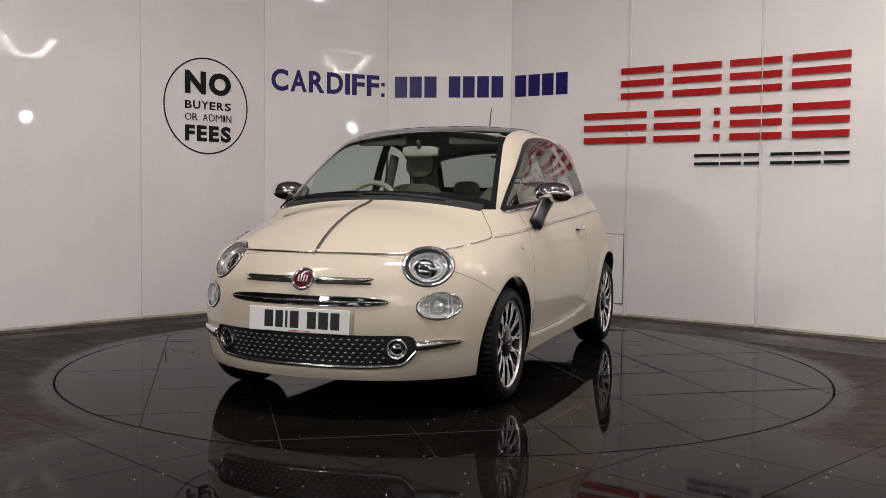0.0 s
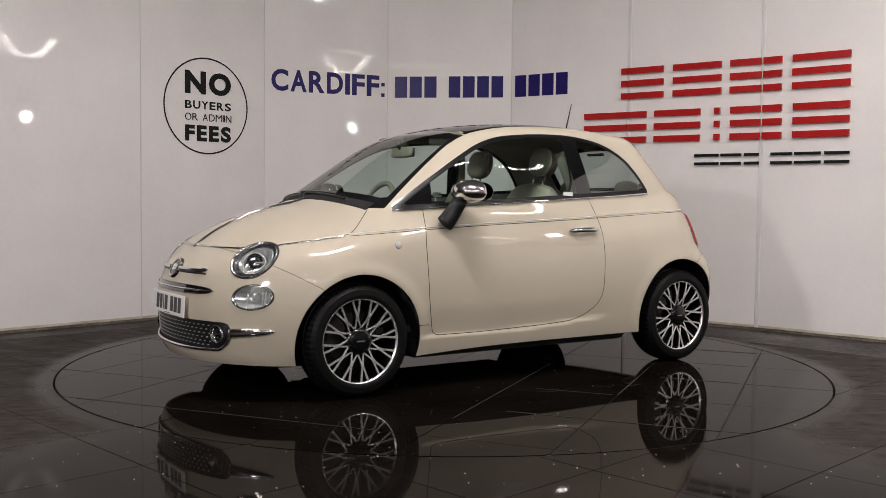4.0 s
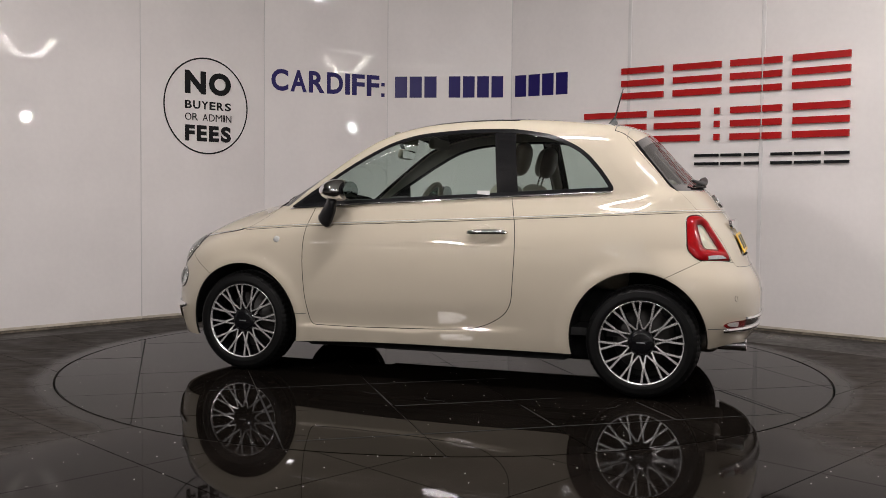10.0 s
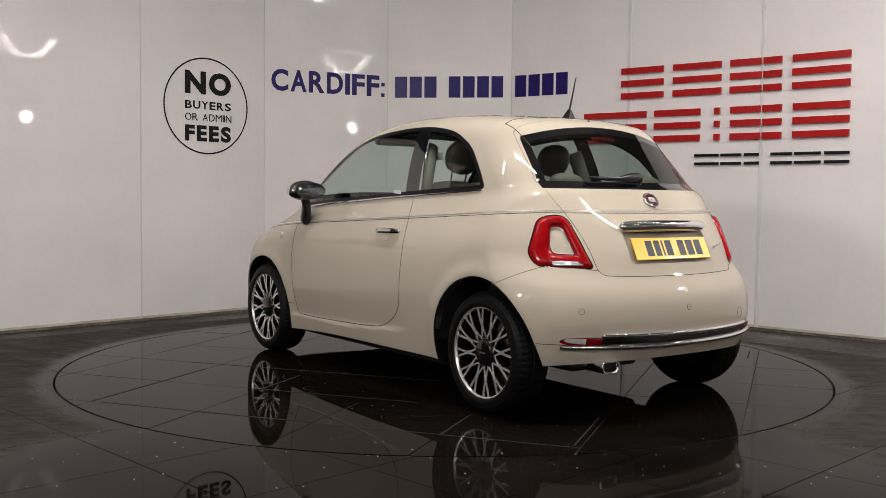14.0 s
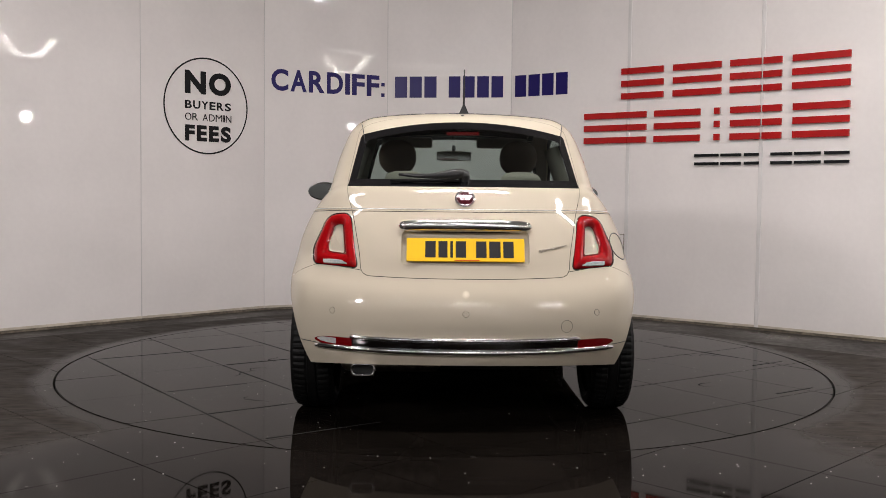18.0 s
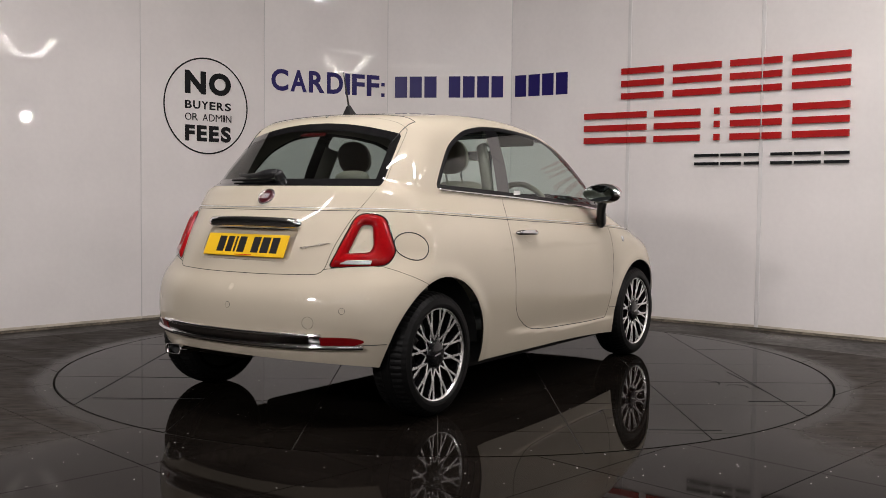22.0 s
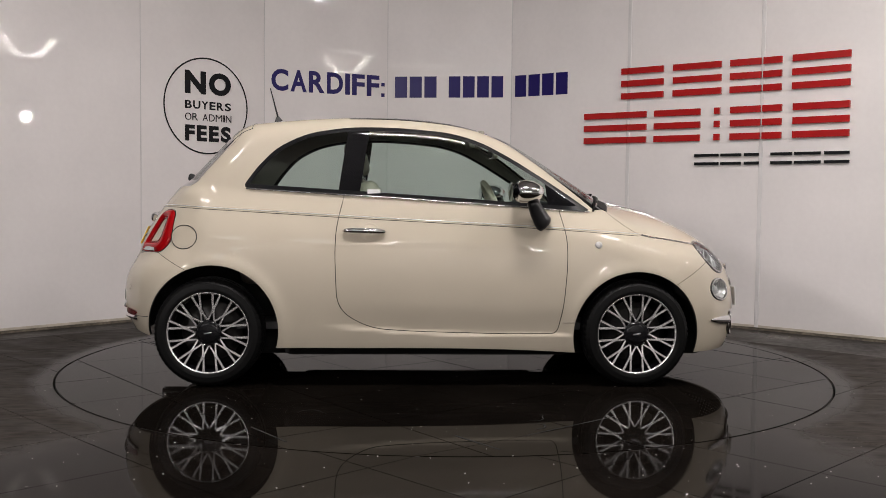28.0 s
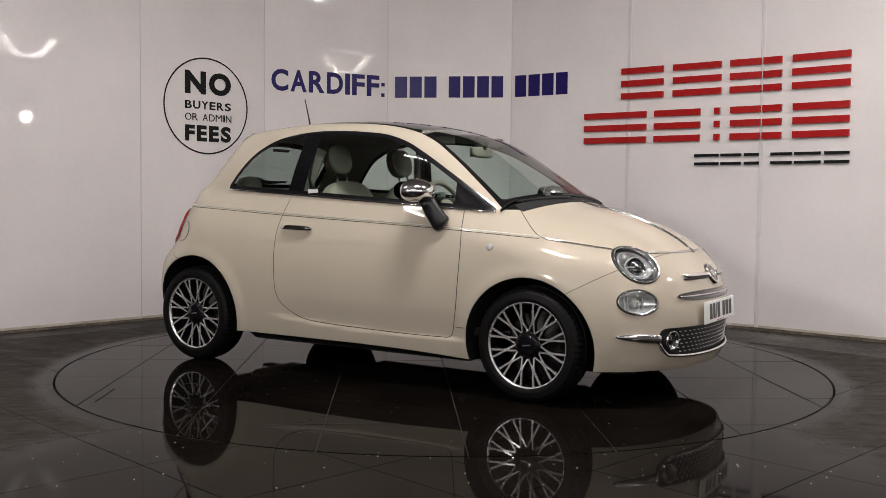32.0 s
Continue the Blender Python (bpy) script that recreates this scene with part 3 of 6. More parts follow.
def body(P):
    x, y, z = P[..., 0], np.abs(P[..., 1]), P[..., 2]
    y2 = y * y
    f, b = ramp(0.2, 1.35, x), ramp(-0.4, -1.3, x)
    # lower body
    xf = x + (0.38 * y2 + 0.45 * y2 * y2) * f
    xh = x + 0.06 * y2 * f
    xb = x - (0.20 * y2 + (0.40 + 0.27 * ramp(0.62, 0.78, z) * ramp(1.12, 0.96, z)) * y2 * y2) * b
    zt = z + (0.26 * y2 + 0.12 * y2 * y2) * f
    top = (zt - HOOD(xh)) / np.sqrt(1 + np.clip(HOOD.slope(xh), -1.5, 1.5) ** 2)
    nose = (xf - NOSE(z)) / np.sqrt(1 + np.clip(NOSE.slope(z), -1.5, 1.5) ** 2)
    tail = (TAIL(z) - xb) / np.sqrt(1 + np.clip(TAIL.slope(z), -1.5, 1.5) ** 2)
    w = SIDE(z) * PLAN(x)
    for cx, cz, r in ARCHES:
        d = np.hypot(x - cx, z - cz)
        w = w + 0.010 * np.exp(-((d - r - 0.01) / 0.045) ** 2)
    sl = SILL(np.clip(x, -0.7, 0.9))
    w = w + (0.013 * ramp(sl + 0.010, sl - 0.022, z) - 0.007 * ramp(sl + 0.16, sl + 0.01, z)) * ramp(-0.60, -0.25, x) * ramp(0.84, 0.70, x)
    side = y - w
    low = smax(smax(smax(top, nose, 0.05), tail, 0.05), side, 0.10)
    # cabin
    xs = x + 0.20 * y2 * ramp(-0.2, 0.8, x)
    xr = x - (0.32 * y2 + 0.34 * y2 * y2)
    zc = z + 0.10 * y2 + 0.10 * y2 * y2
    scr = (zc - SCREEN(xs)) / np.sqrt(1 + np.clip(SCREEN.slope(xs), -2, 2) ** 2)
    back = (BACKLIGHT(z) - xr) / np.sqrt(1 + np.clip(BACKLIGHT.slope(z), -2, 2) ** 2)
    wc = CABIN(z) * (1 - 0.075 * np.clip(x + 0.1, -3, 3) ** 2)
    cab = smax(smax(scr, back, 0.035), y - wc, 0.10)
    cab = np.maximum(cab, 0.80 - z)
    return smin(low, cab, 0.05)


def body_grid(nu=330, nv=170):
    """Casts the half body (y >= 0) from a spine; vertices carry their normals."""
    z0, xa, xb = 0.60, -1.0, 1.2
    u = np.linspace(0, 1, nu)
    # even steps along tail cap, spine and nose cap
    L = np.array([0.62, xb - xa, 0.62])
    k = u * L.sum()
    ph = np.where(k < L[0], -(1 - k / L[0]), np.where(k > L[0] + L[1], (k - L[0] - L[1]) / L[2], 0)) * (math.pi / 2)
    xo = np.clip(xa + (k - L[0]), xa, xb)
    v = np.linspace(0, math.pi, nv)
    PH, VV = np.meshgrid(ph, v, indexing="ij")
    O = np.zeros((nu, nv, 3))
    O[..., 0], O[..., 2] = xo[:, None], z0
    D = np.stack([np.sin(PH), np.cos(PH) * np.sin(VV), -np.cos(PH) * np.cos(VV)], -1)
    lo, hi = np.full((nu, nv), 0.02), np.full((nu, nv), 1.6)
    for _ in range(30):
        md = (lo + hi) / 2
        ins = body(O + D * md[..., None]) < 0
        lo, hi = np.where(ins, md, lo), np.where(ins, hi, md)
    P = O + D * lo[..., None]
    N = np.zeros_like(P)
    for a in range(3):
        e = np.zeros(3)
        e[a] = 2e-3
        N[..., a] = body(P + e) - body(P - e)
    N[:, 0, 1] = N[:, -1, 1] = 0
    N /= np.linalg.norm(N, axis=-1, keepdims=True) + 1e-12
    V = np.concatenate([P, N], -1).reshape(-1, 6)
    i, j = np.meshgrid(np.arange(nu - 1), np.arange(nv - 1), indexing="ij")
    a, b, c, d = i * nv + j, (i + 1) * nv + j, (i + 1) * nv + j + 1, i * nv + j + 1
    T = np.concatenate([np.stack([a, c, b], -1).reshape(-1, 3), np.stack([a, d, c], -1).reshape(-1, 3)])
    return V, T


def cut(V, T, g):
    """Splits triangles along g = 0. Returns the vertices, the faces where g < 0 and those where g > 0."""
    s = g < 0
    k = s[T].sum(1)
    inn, out = list(map(tuple, T[k == 3])), list(map(tuple, T[k == 0]))
    new_v, seen, n0 = [], {}, len(V)

    def mid(a, b):
        key = (a, b) if a < b else (b, a)
        if key not in seen:
            a, b = key
            t = g[a] / (g[a] - g[b])
            q = V[a] + (V[b] - V[a]) * t
            q[3:] /= np.linalg.norm(q[3:]) + 1e-12
            seen[key] = n0 + len(new_v)
            new_v.append(q)
        return seen[key]

    for t in T[(k == 1) | (k == 2)]:
        t = list(map(int, t))
        one = s[t].sum() == 1
        while s[t[0]] != one or s[t[1]] == one:
            t = t[1:] + t[:1]
        a, b, c = t
        ab, ac = mid(a, b), mid(a, c)
        lone, pair = (inn, out) if one else (out, inn)
        lone.append((a, ab, ac))
        pair += [(ab, b, c), (ab, c, ac)]
    V2 = np.concatenate([V, np.array(new_v)]) if new_v else V
    return V2, np.array(inn, int).reshape(-1, 3), np.array(out, int).reshape(-1, 3)


def compact(V, T):
    ids, inv = np.unique(T, return_inverse=True)
    return V[ids], inv.reshape(-1, 3)


def corner_round(pts, rad, seg=6):
    """A polygon with its corners rounded."""
    out, n = [], len(pts)
    for i in range(n):
        a, b, c = (Vector(pts[j % n]) for j in (i - 1, i, i + 1))
        d1, d2 = (a - b), (c - b)
        r = min(rad[i] if isinstance(rad, (list, tuple)) else rad, d1.length * 0.45, d2.length * 0.45)
        p, q = b + d1.normalized() * r, b + d2.normalized() * r
        for k in range(seg + 1):
            t = k / seg
            out.append(tuple(p * (1 - t) ** 2 + b * 2 * t * (1 - t) + q * t * t))
    return np.array(out)


def outline_sd(px, py, pts):
    """Signed distance to a closed outline, negative inside."""
    A, B = pts, np.roll(pts, -1, 0)
    best, ins = np.full(len(px), 1e9), np.zeros(len(px), bool)
    for (ax, ay), (bx, by) in zip(A, B):
        ex, ey = bx - ax, by - ay
        t = np.clip(((px - ax) * ex + (py - ay) * ey) / (ex * ex + ey * ey + 1e-12), 0, 1)
        best = np.minimum(best, (px - ax - t * ex) ** 2 + (py - ay - t * ey) ** 2)
        c = (ay > py) != (by > py)
        ins ^= c & (px < ex * (py - ay) / (ey if abs(ey) > 1e-12 else 1e-12) + ax)
    return np.where(ins, -1, 1) * np.sqrt(best)


def mirror(V, T):
    M = V.copy()
    M[:, 1] *= -1
    M[:, 4] *= -1
    return M, T[:, ::-1]


def shell(name, V, T, material, parent, both=True, label="", sides=("", "")):
    """Links one half-body piece: as one mesh with its mirror image, or as two parts."""
    if len(T) == 0:
        return []
    V, T = compact(V, T)
    M, MT = mirror(V, T)
    if both:
        A, AT = np.concatenate([V, M]), np.concatenate([T, MT + len(V)])
        return [link_mesh(name, A[:, :3], AT, material, parent, label, normals=A[:, 3:])]
    return [link_mesh(name, V[:, :3], T, material, parent, label, normals=V[:, 3:]),
            link_mesh(name, M[:, :3], MT, material, parent, label, normals=M[:, 3:])]


class Table:
    """The body's surface seen along one axis, on a fine grid: depth and normal."""

    def __init__(self, axis, a, b, lo, hi, step=0.008):
        self.a0, self.b0, self.step, self.axis, self.sign = a[0], b[0], step, axis, np.sign(hi)
        A, B = np.meshgrid(np.arange(a[0], a[1], step), np.arange(b[0], b[1], step), indexing="ij")
        L, H = np.full(A.shape, float(lo)), np.full(A.shape, float(hi))
        for _ in range(28):
            md = (L + H) / 2
            ins = body(self.point(A, B, md)) < 0
            L, H = np.where(ins, md, L), np.where(ins, H, md)
        P = self.point(A, B, L)
        N = np.stack([body(P + e) - body(P - e) for e in np.eye(3) * 2e-3], -1)
        N /= np.linalg.norm(N, axis=-1, keepdims=True) + 1e-12
        self.data = np.concatenate([L[..., None], N], -1)

    def point(self, A, B, D):
        return np.stack({0: (D, A, B), 1: (A, D, B), 2: (A, B, D)}[self.axis], -1)

    def __call__(self, a, b, out=0.0):
        u, v = (a - self.a0) / self.step, (b - self.b0) / self.step
        i, j = min(max(int(u), 0), self.data.shape[0] - 2), min(max(int(v), 0), self.data.shape[1] - 2)
        u, v = u - i, v - j
        q = (self.data[i, j] * (1 - u) + self.data[i + 1, j] * u) * (1 - v) + (self.data[i, j + 1] * (1 - u) + self.data[i + 1, j + 1] * u) * v
        p = {0: (q[0], a, b), 1: (a, q[0], b), 2: (a, b, q[0])}[self.axis]
        return np.array(p) + q[1:] / (np.linalg.norm(q[1:]) + 1e-12) * out


TABLE_FRONT = Table(0, (-0.8, 0.8), (0.12, 1.3), 0.0, 2.3)
TABLE_REAR = Table(0, (-0.8, 0.8), (0.12, 1.5), 0.0, -2.3)
TABLE_SIDE = Table(1, (-1.7, 1.8), (0.15, 1.45), 0.05, 1.2)
TABLE_TOP = Table(2, (-1.6, 1.85), (-0.8, 0.8), 0.5, 1.8)


def on_side(x, z, out=0.0, sign=1):
    """The body's surface point at (x, z), moved outwards."""
    q = TABLE_SIDE(x, z, out)
    return (q[0], sign * q[1], q[2])


def on_end(y, z, front=True, out=0.0):
    return tuple((TABLE_FRONT if front else TABLE_REAR)(y, z, out))


def on_top(x, y, out=0.0):
    return tuple(TABLE_TOP(x, y, out))


def body_normal(p):
    n = np.array([body(p + e) - body(p - e) for e in np.eye(3) * 2e-3])
    return n / (np.linalg.norm(n) + 1e-12)


# outlines in the side view (x, z), the rear and front views (y, z)
DLO = corner_round([(0.915, 0.952), (0.72, 1.085), (0.47, 1.240), (0.30, 1.330), (0.14, 1.377), (-0.15, 1.403), (-0.42, 1.403), (-0.65, 1.364), (-0.815, 1.28),
                    (-0.92, 1.165), (-0.99, 1.063), (-0.494, 1.036), (0.134, 0.999), (0.76, 0.960)],
                   [0.012, 0.2, 0.2, 0.2, 0.2, 0.2, 0.2, 0.2, 0.2, 0.2, 0.035, 0.2, 0.2, 0.2])
DOOR = corner_round([(0.700, 1.07), (0.724, 0.975), (0.762, 0.80), (0.762, 0.66), (0.745, 0.44), (0.712, 0.292), (0.44, 0.290), (-0.05, 0.303), (-0.30, 0.320),
                     (-0.47, 0.42), (-0.484, 0.72), (-0.478, 0.86), (-0.437, 1.035), (-0.430, 1.07)],
                    [0.005, 0.1, 0.1, 0.2, 0.2, 0.035, 0.1, 0.1, 0.1, 0.2, 0.1, 0.1, 0.03, 0.005])
TAILGATE = corner_round([(-0.2, 0.664), (0.2, 0.664), (0.462, 0.672), (0.470, 0.765), (0.512, 0.951), (0.552, 1.060), (0.512, 1.33), (0.490, 1.425), (0.2, 1.46), (-0.2, 1.46)],
                        [0.01, 0.2, 0.07, 0.1, 0.1, 0.1, 0.1, 0.02, 0.1, 0.01])
TAILLAMP = corner_round([(0.520, 0.945), (0.626, 0.937), (0.699, 0.775), (0.690, 0.712), (0.478, 0.703)], [0.04, 0.05, 0.05, 0.025, 0.02])
TAILMID = (0.584, 0.828)
PLATEBAY = corner_round([(-0.284, 0.722), (0.284, 0.722), (0.284, 0.868), (-0.284, 0.868)], 0.022)
TAILINNER = corner_round([(0.549, 0.898), (0.597, 0.895), (0.628, 0.80), (0.622, 0.766), (0.532, 0.760)], [0.02, 0.025, 0.03, 0.015, 0.015])
GRILLE = corner_round([(-0.3, 0.392), (0.3, 0.392), (0.535, 0.392), (0.520, 0.268), (0.40, 0.250), (0.2, 0.246), (-0.2, 0.246)], [0.01, 0.1, 0.05, 0.07, 0.1, 0.1, 0.01])
HOODLINE = Curve([(0.90, 1.05), (0.985, 0.972), (1.08, 0.890), (1.175, 0.828), (1.26, 0.808), (1.40, 0.788), (1.52, 0.770), (1.75, 0.752), (1.9, 0.75)])


class Lamp:
    """An oval lamp in its own plane: centre, facing, tilt and radii."""

    def __init__(self, at, turn, rise, tilt, ru, rv):
        a, e, t = radians(turn), radians(rise), radians(tilt)
        self.c, self.ru, self.rv = np.array(at), ru, rv
        self.n = np.array((math.cos(e) * math.cos(a), math.cos(e) * math.sin(a), math.sin(e)))
        u = np.array((-math.sin(a), math.cos(a), 0.0))
        w = np.cross(self.n, u)
        self.u, self.w = u * math.cos(t) + w * math.sin(t), w * math.cos(t) - u * math.sin(t)
        self.c = self.snap(self.c[None])[0]

    def sd(self, P):
        q = P - self.c
        d = (np.hypot(q @ self.u / self.ru, q @ self.w / self.rv) - 1) * self.rv
        return np.where(np.abs(q @ self.n) < 0.16, d, 1.0)

    def snap(self, P):
        lo, hi = np.full(len(P), -0.16), np.full(len(P), 0.16)
        for _ in range(26):
            md = (lo + hi) / 2
            ins = body(P + self.n * md[:, None]) < 0
            lo, hi = np.where(ins, md, lo), np.where(ins, hi, md)
        return P + self.n * lo[:, None]

    def ring(self, k, out, s, count=56):
        a = np.linspace(0, 2 * math.pi, count + 1)[:-1]
        P = self.c + self.u * (self.ru * k * np.cos(a))[:, None] + self.w * (self.rv * k * np.sin(a))[:, None]
        return (self.snap(P) + self.n * out) * (1, s, 1)


HEAD = Lamp((1.614, 0.535, 0.703), 31, 25, 25, 0.124, 0.104)
FOG = Lamp((1.672, 0.618, 0.525), 31, 10, 6, 0.106, 0.060)


def build_body(car):
    V, T = body_grid()

    def take(g, keep_in=True):
        """Cuts the piece g < 0 out of the remaining shell."""
        nonlocal V, T
        V, a, b = cut(V, T, g)
        T = b
        return a

    def X():
        return V[:, 0], V[:, 1], V[:, 2]

    x, y, z = X()
    take(z - BOTTOM(x))
    for cx, cz, r in ARCHES:
        x, y, z = X()
        take(np.maximum(np.maximum(np.hypot(x - cx, z - cz) - r, 0.45 - y), -9))
    # glass areas
    x, y, z = X()
    dlo = take(np.maximum(outline_sd(x, z, DLO), 0.33 - y))
    x, y, z = X()
    scr_side = np.interp(x, [-0.5, 0.3, 0.45, 0.7, 1.0, 1.1], [0.475, 0.492, 0.517, 0.578, 0.652, 0.668])
    scr = take(np.maximum(np.maximum(y - scr_side, x - (1.075 - 0.22 * y * y)), np.maximum(0.33 - x, 0.96 - z)))
    x, y, z = X()
    scr_side = np.interp(x, [-0.5, 0.3, 0.45], [0.475, 0.492, 0.517])
    roof = take(np.maximum(np.maximum(y - scr_side, x - 0.322), np.maximum(-0.42 - x, 1.2 - z)))
    x, y, z = X()
    rear = take(np.maximum(np.maximum(1.068 - z, y - (0.546 - 0.19 * (z - 1.068))), np.maximum(z - (1.388 - 0.26 * y * y), x + 0.9)))
    # lamps and grille
    x, y, z = X()
    grille = take(np.maximum(outline_sd(y, z, GRILLE), 1.4 - x))
    x, y, z = X()
    head = take(HEAD.sd(V[:, :3]))
    fog = take(FOG.sd(V[:, :3]))
    x, y, z = X()
    take(np.maximum(outline_sd(y, z, PLATEBAY), x + 1.2))
    x, y, z = X()
    lamp = take(np.maximum(outline_sd(y, z, TAILLAMP), x + 1.15))
    # inner lining under all that is left
    LV, LT = V.copy(), T.copy()
    # panels with open joints between them
    panels = {}
    for nm, fn in (("tailgate", lambda: np.maximum(outline_sd(V[:, 1], V[:, 2], TAILGATE), V[:, 0] + 1.02)),
                   ("bonnet", lambda: np.maximum(HOODLINE(V[:, 0]) - V[:, 2], 0.94 - V[:, 0])),
                   ("door", lambda: np.maximum(outline_sd(V[:, 0], V[:, 2], DOOR), 0.40 - V[:, 1])),
                   ("front_bumper", lambda: np.maximum(V[:, 2] - (0.669 + (V[:, 0] - 1.553) * 0.565), 1.20 - V[:, 0])),
                   ("rear_bumper", lambda: np.maximum(V[:, 2] - np.minimum(0.610 + (-1.232 - V[:, 0]) * 0.50, 0.722 - 0.14 * np.clip(0.66 - V[:, 1], 0, 0.4)), V[:, 0] + 1.15))):
        panels[nm] = take(fn() + (0.0020 if nm == "door" else 0.0014))
        take(fn() - (0.0020 if nm == "door" else 0.0014))
    shell("body_shell", V, T, PAINT, car, label="cream painted steel body shell")
    for nm in ("bonnet", "tailgate", "front_bumper", "rear_bumper"):
        shell(nm, V, panels[nm], PAINT, car)
    doors = shell("door", V, panels["door"], PAINT, car, both=False)
    # windows
    x, y, z = X()
    sd = outline_sd(x, z, DLO)
    keepT = T
    T = dlo
    pane = take(sd + 0.022)
    shell("window_trim", V, T, SATINBLACK, car, both=False)
    T = pane
    x, y, z = X()
    seam = -0.437 + (z - 1.035) * 0.142
    pillar = take(np.abs(x - seam - 0.022) - 0.058)
    shell("pillar_cover", V, pillar, GLOSSBLACK, car, both=False)
    x, y, z = X()
    front_tri = take(0.665 - 0.1 * (z - 1.0) - x)
    shell("corner_trim", V, front_tri, GLOSSBLACK, car, both=False)
    x, y, z = X()
    quarter = take(x + 0.42)
    shell("door_window", V, T, GLASS, car, both=False)
    shell("quarter_window", V, quarter, GLASS, car, both=False)
    # windscreen with black border
    T = scr
    x, y, z = X()
    scr_side = np.interp(x, [-0.5, 0.3, 0.45, 0.7, 1.0, 1.1], [0.475, 0.492, 0.517, 0.578, 0.652, 0.668])
    edge = np.minimum(np.minimum(scr_side - y, (1.075 - 0.22 * y * y) - x - 0.055), x - 0.375)
    border = take(edge - 0.03)
    shell("windscreen_border", V, border, GLOSSBLACK, car)
    shell("windscreen", V, T, GLASS, car)
    shell("glass_roof", V, roof, ROOFGLASS, car, label="black panoramic glass roof")
    T = rear
    x, y, z = X()
    edge = np.minimum(np.minimum(z - 1.068, (0.546 - 0.19 * (z - 1.068)) - y), (1.388 - 0.26 * y * y) - z)
    border = take(edge - 0.035)
    shell("rear_window_border", V, border, GLOSSBLACK, car)
    shell("rear_window", V, T, DARKGLASS, car)
    # tail lamps: bulged red ring, painted centre, clear strip at the foot
    outer, inner = TAILLAMP, TAILMID + (TAILINNER - TAILMID) * (0.90, 0.96)
    m, steps = len(outer), 12
    for s in (1, -1):
        def loft(a, b, prof):
            W, F = [], []
            for k, o in prof:
                for p, q in zip(a, b):
                    r = on_end(p[0] + (q[0] - p[0]) * k, p[1] + (q[1] - p[1]) * k, False, o)
                    W.append((r[0], s * r[1], r[2]))
            for k in range(len(prof) - 1):
                for j in range(m):
                    f = (k * m + j, k * m + (j + 1) % m, (k + 1) * m + (j + 1) % m, (k + 1) * m + j)
                    F.append(f if s > 0 else f[::-1])
            return W, F

        prof = [(k / steps, -0.006 + 0.022 * math.sin(math.pi * k / steps) ** 0.6) for k in range(steps + 1)]
        W, F = loft(outer, inner, prof)
        red = link_mesh("tail_lamp", W, F, RED, car, "glossy red ring tail lamp", smooth=True)
        W, F = loft(inner, np.repeat(inner.mean(0)[None], m, 0), [(0.0, -0.006), (0.05, -0.009), (0.25, -0.009), (0.6, -0.008), (0.98, -0.008)])
        link_mesh("lamp_centre", W, F, PAINT, red, "cream painted centre", smooth=True)
        for ring, r, nm, mm in ((outer, 0.0030, "gasket", GLOSSBLACK), (inner, 0.0028, "inner_rim", REDDARK)):
            path = [on_end(p[0], p[1], False, 0.0006) for p in ring]
            W, F = tube([(p[0], s * p[1], p[2]) for p in path], r, 6, closed=True)
            link_mesh(nm, W, F, mm, red, smooth=True)
        W, F = [], []
        for o in (0.0125, -0.002):
            for k in range(13):
                for zz in (0.716, 0.729, 0.742):
                    r = on_end(0.522 + (0.113 - 0.25 * (zz - 0.716)) * k / 12 + 0.15 * (zz - 0.716), zz, False, o - 0.004 * (zz != 0.729))
                    W.append((r[0], s * r[1], r[2]))
        for k in range(12):
            for j in range(2):
                f = (k * 3 + j, k * 3 + j + 1, (k + 1) * 3 + j + 1, (k + 1) * 3 + j)
                F.append(f[::-1] if s > 0 else f)
            for j in (0, 2):
                F.append((k * 3 + j, k * 3 + 3 + j, 39 + k * 3 + 3 + j, 39 + k * 3 + j))
        for k in (0, 12):
            for j in range(2):
                F.append((k * 3 + j, k * 3 + j + 1, 39 + k * 3 + j + 1, 39 + k * 3 + j))
        link_mesh("reversing_lens", W, F, WHITELENS, red, "clear ribbed strip")
    # recess behind the rear plate
    cen = np.array([0.0, 0.795])
    W, F, n = [], [], len(PLATEBAY)
    prof = [(1.0, 0.0, 0), (0.998, 0.004, 0), (0.990, 0.012, 1), (0.982, 0.016, 1), (0.7, 0.016, 1), (0.35, 0.016, 1), (0.01, 0.016, 1)]
    for k, dep, full in prof:
        for p in PLATEBAY:
            q = cen + (p - cen) * (k, k if k > 0.9 else k)
            lean = 0.5 + 0.8 * (q[1] - 0.722) / 0.146
            W.append(on_end(q[0], q[1], False, -dep * lean))
    for k in range(len(prof) - 1):
        F += [(k * n + j, (k + 1) * n + j, (k + 1) * n + (j + 1) % n, k * n + (j + 1) % n) for j in range(n)]
    link_mesh("plate_recess", W, F, PAINT, car, smooth=True)
    # inner lining
    for nm, m, a, b in (("inner_shell", DARK, -9, 1.0), ("headlining", HEADLINE, 1.0, 9)):
        LV2 = LV.copy()
        LV2[:, :3] -= LV2[:, 3:] * 0.012
        zc = LV[LT].mean(1)[:, 2]
        shell(nm, LV2, LT[(zc >= a) & (zc < b)], m, car)
    return V, dict(head=head, fog=fog, grille=grille)


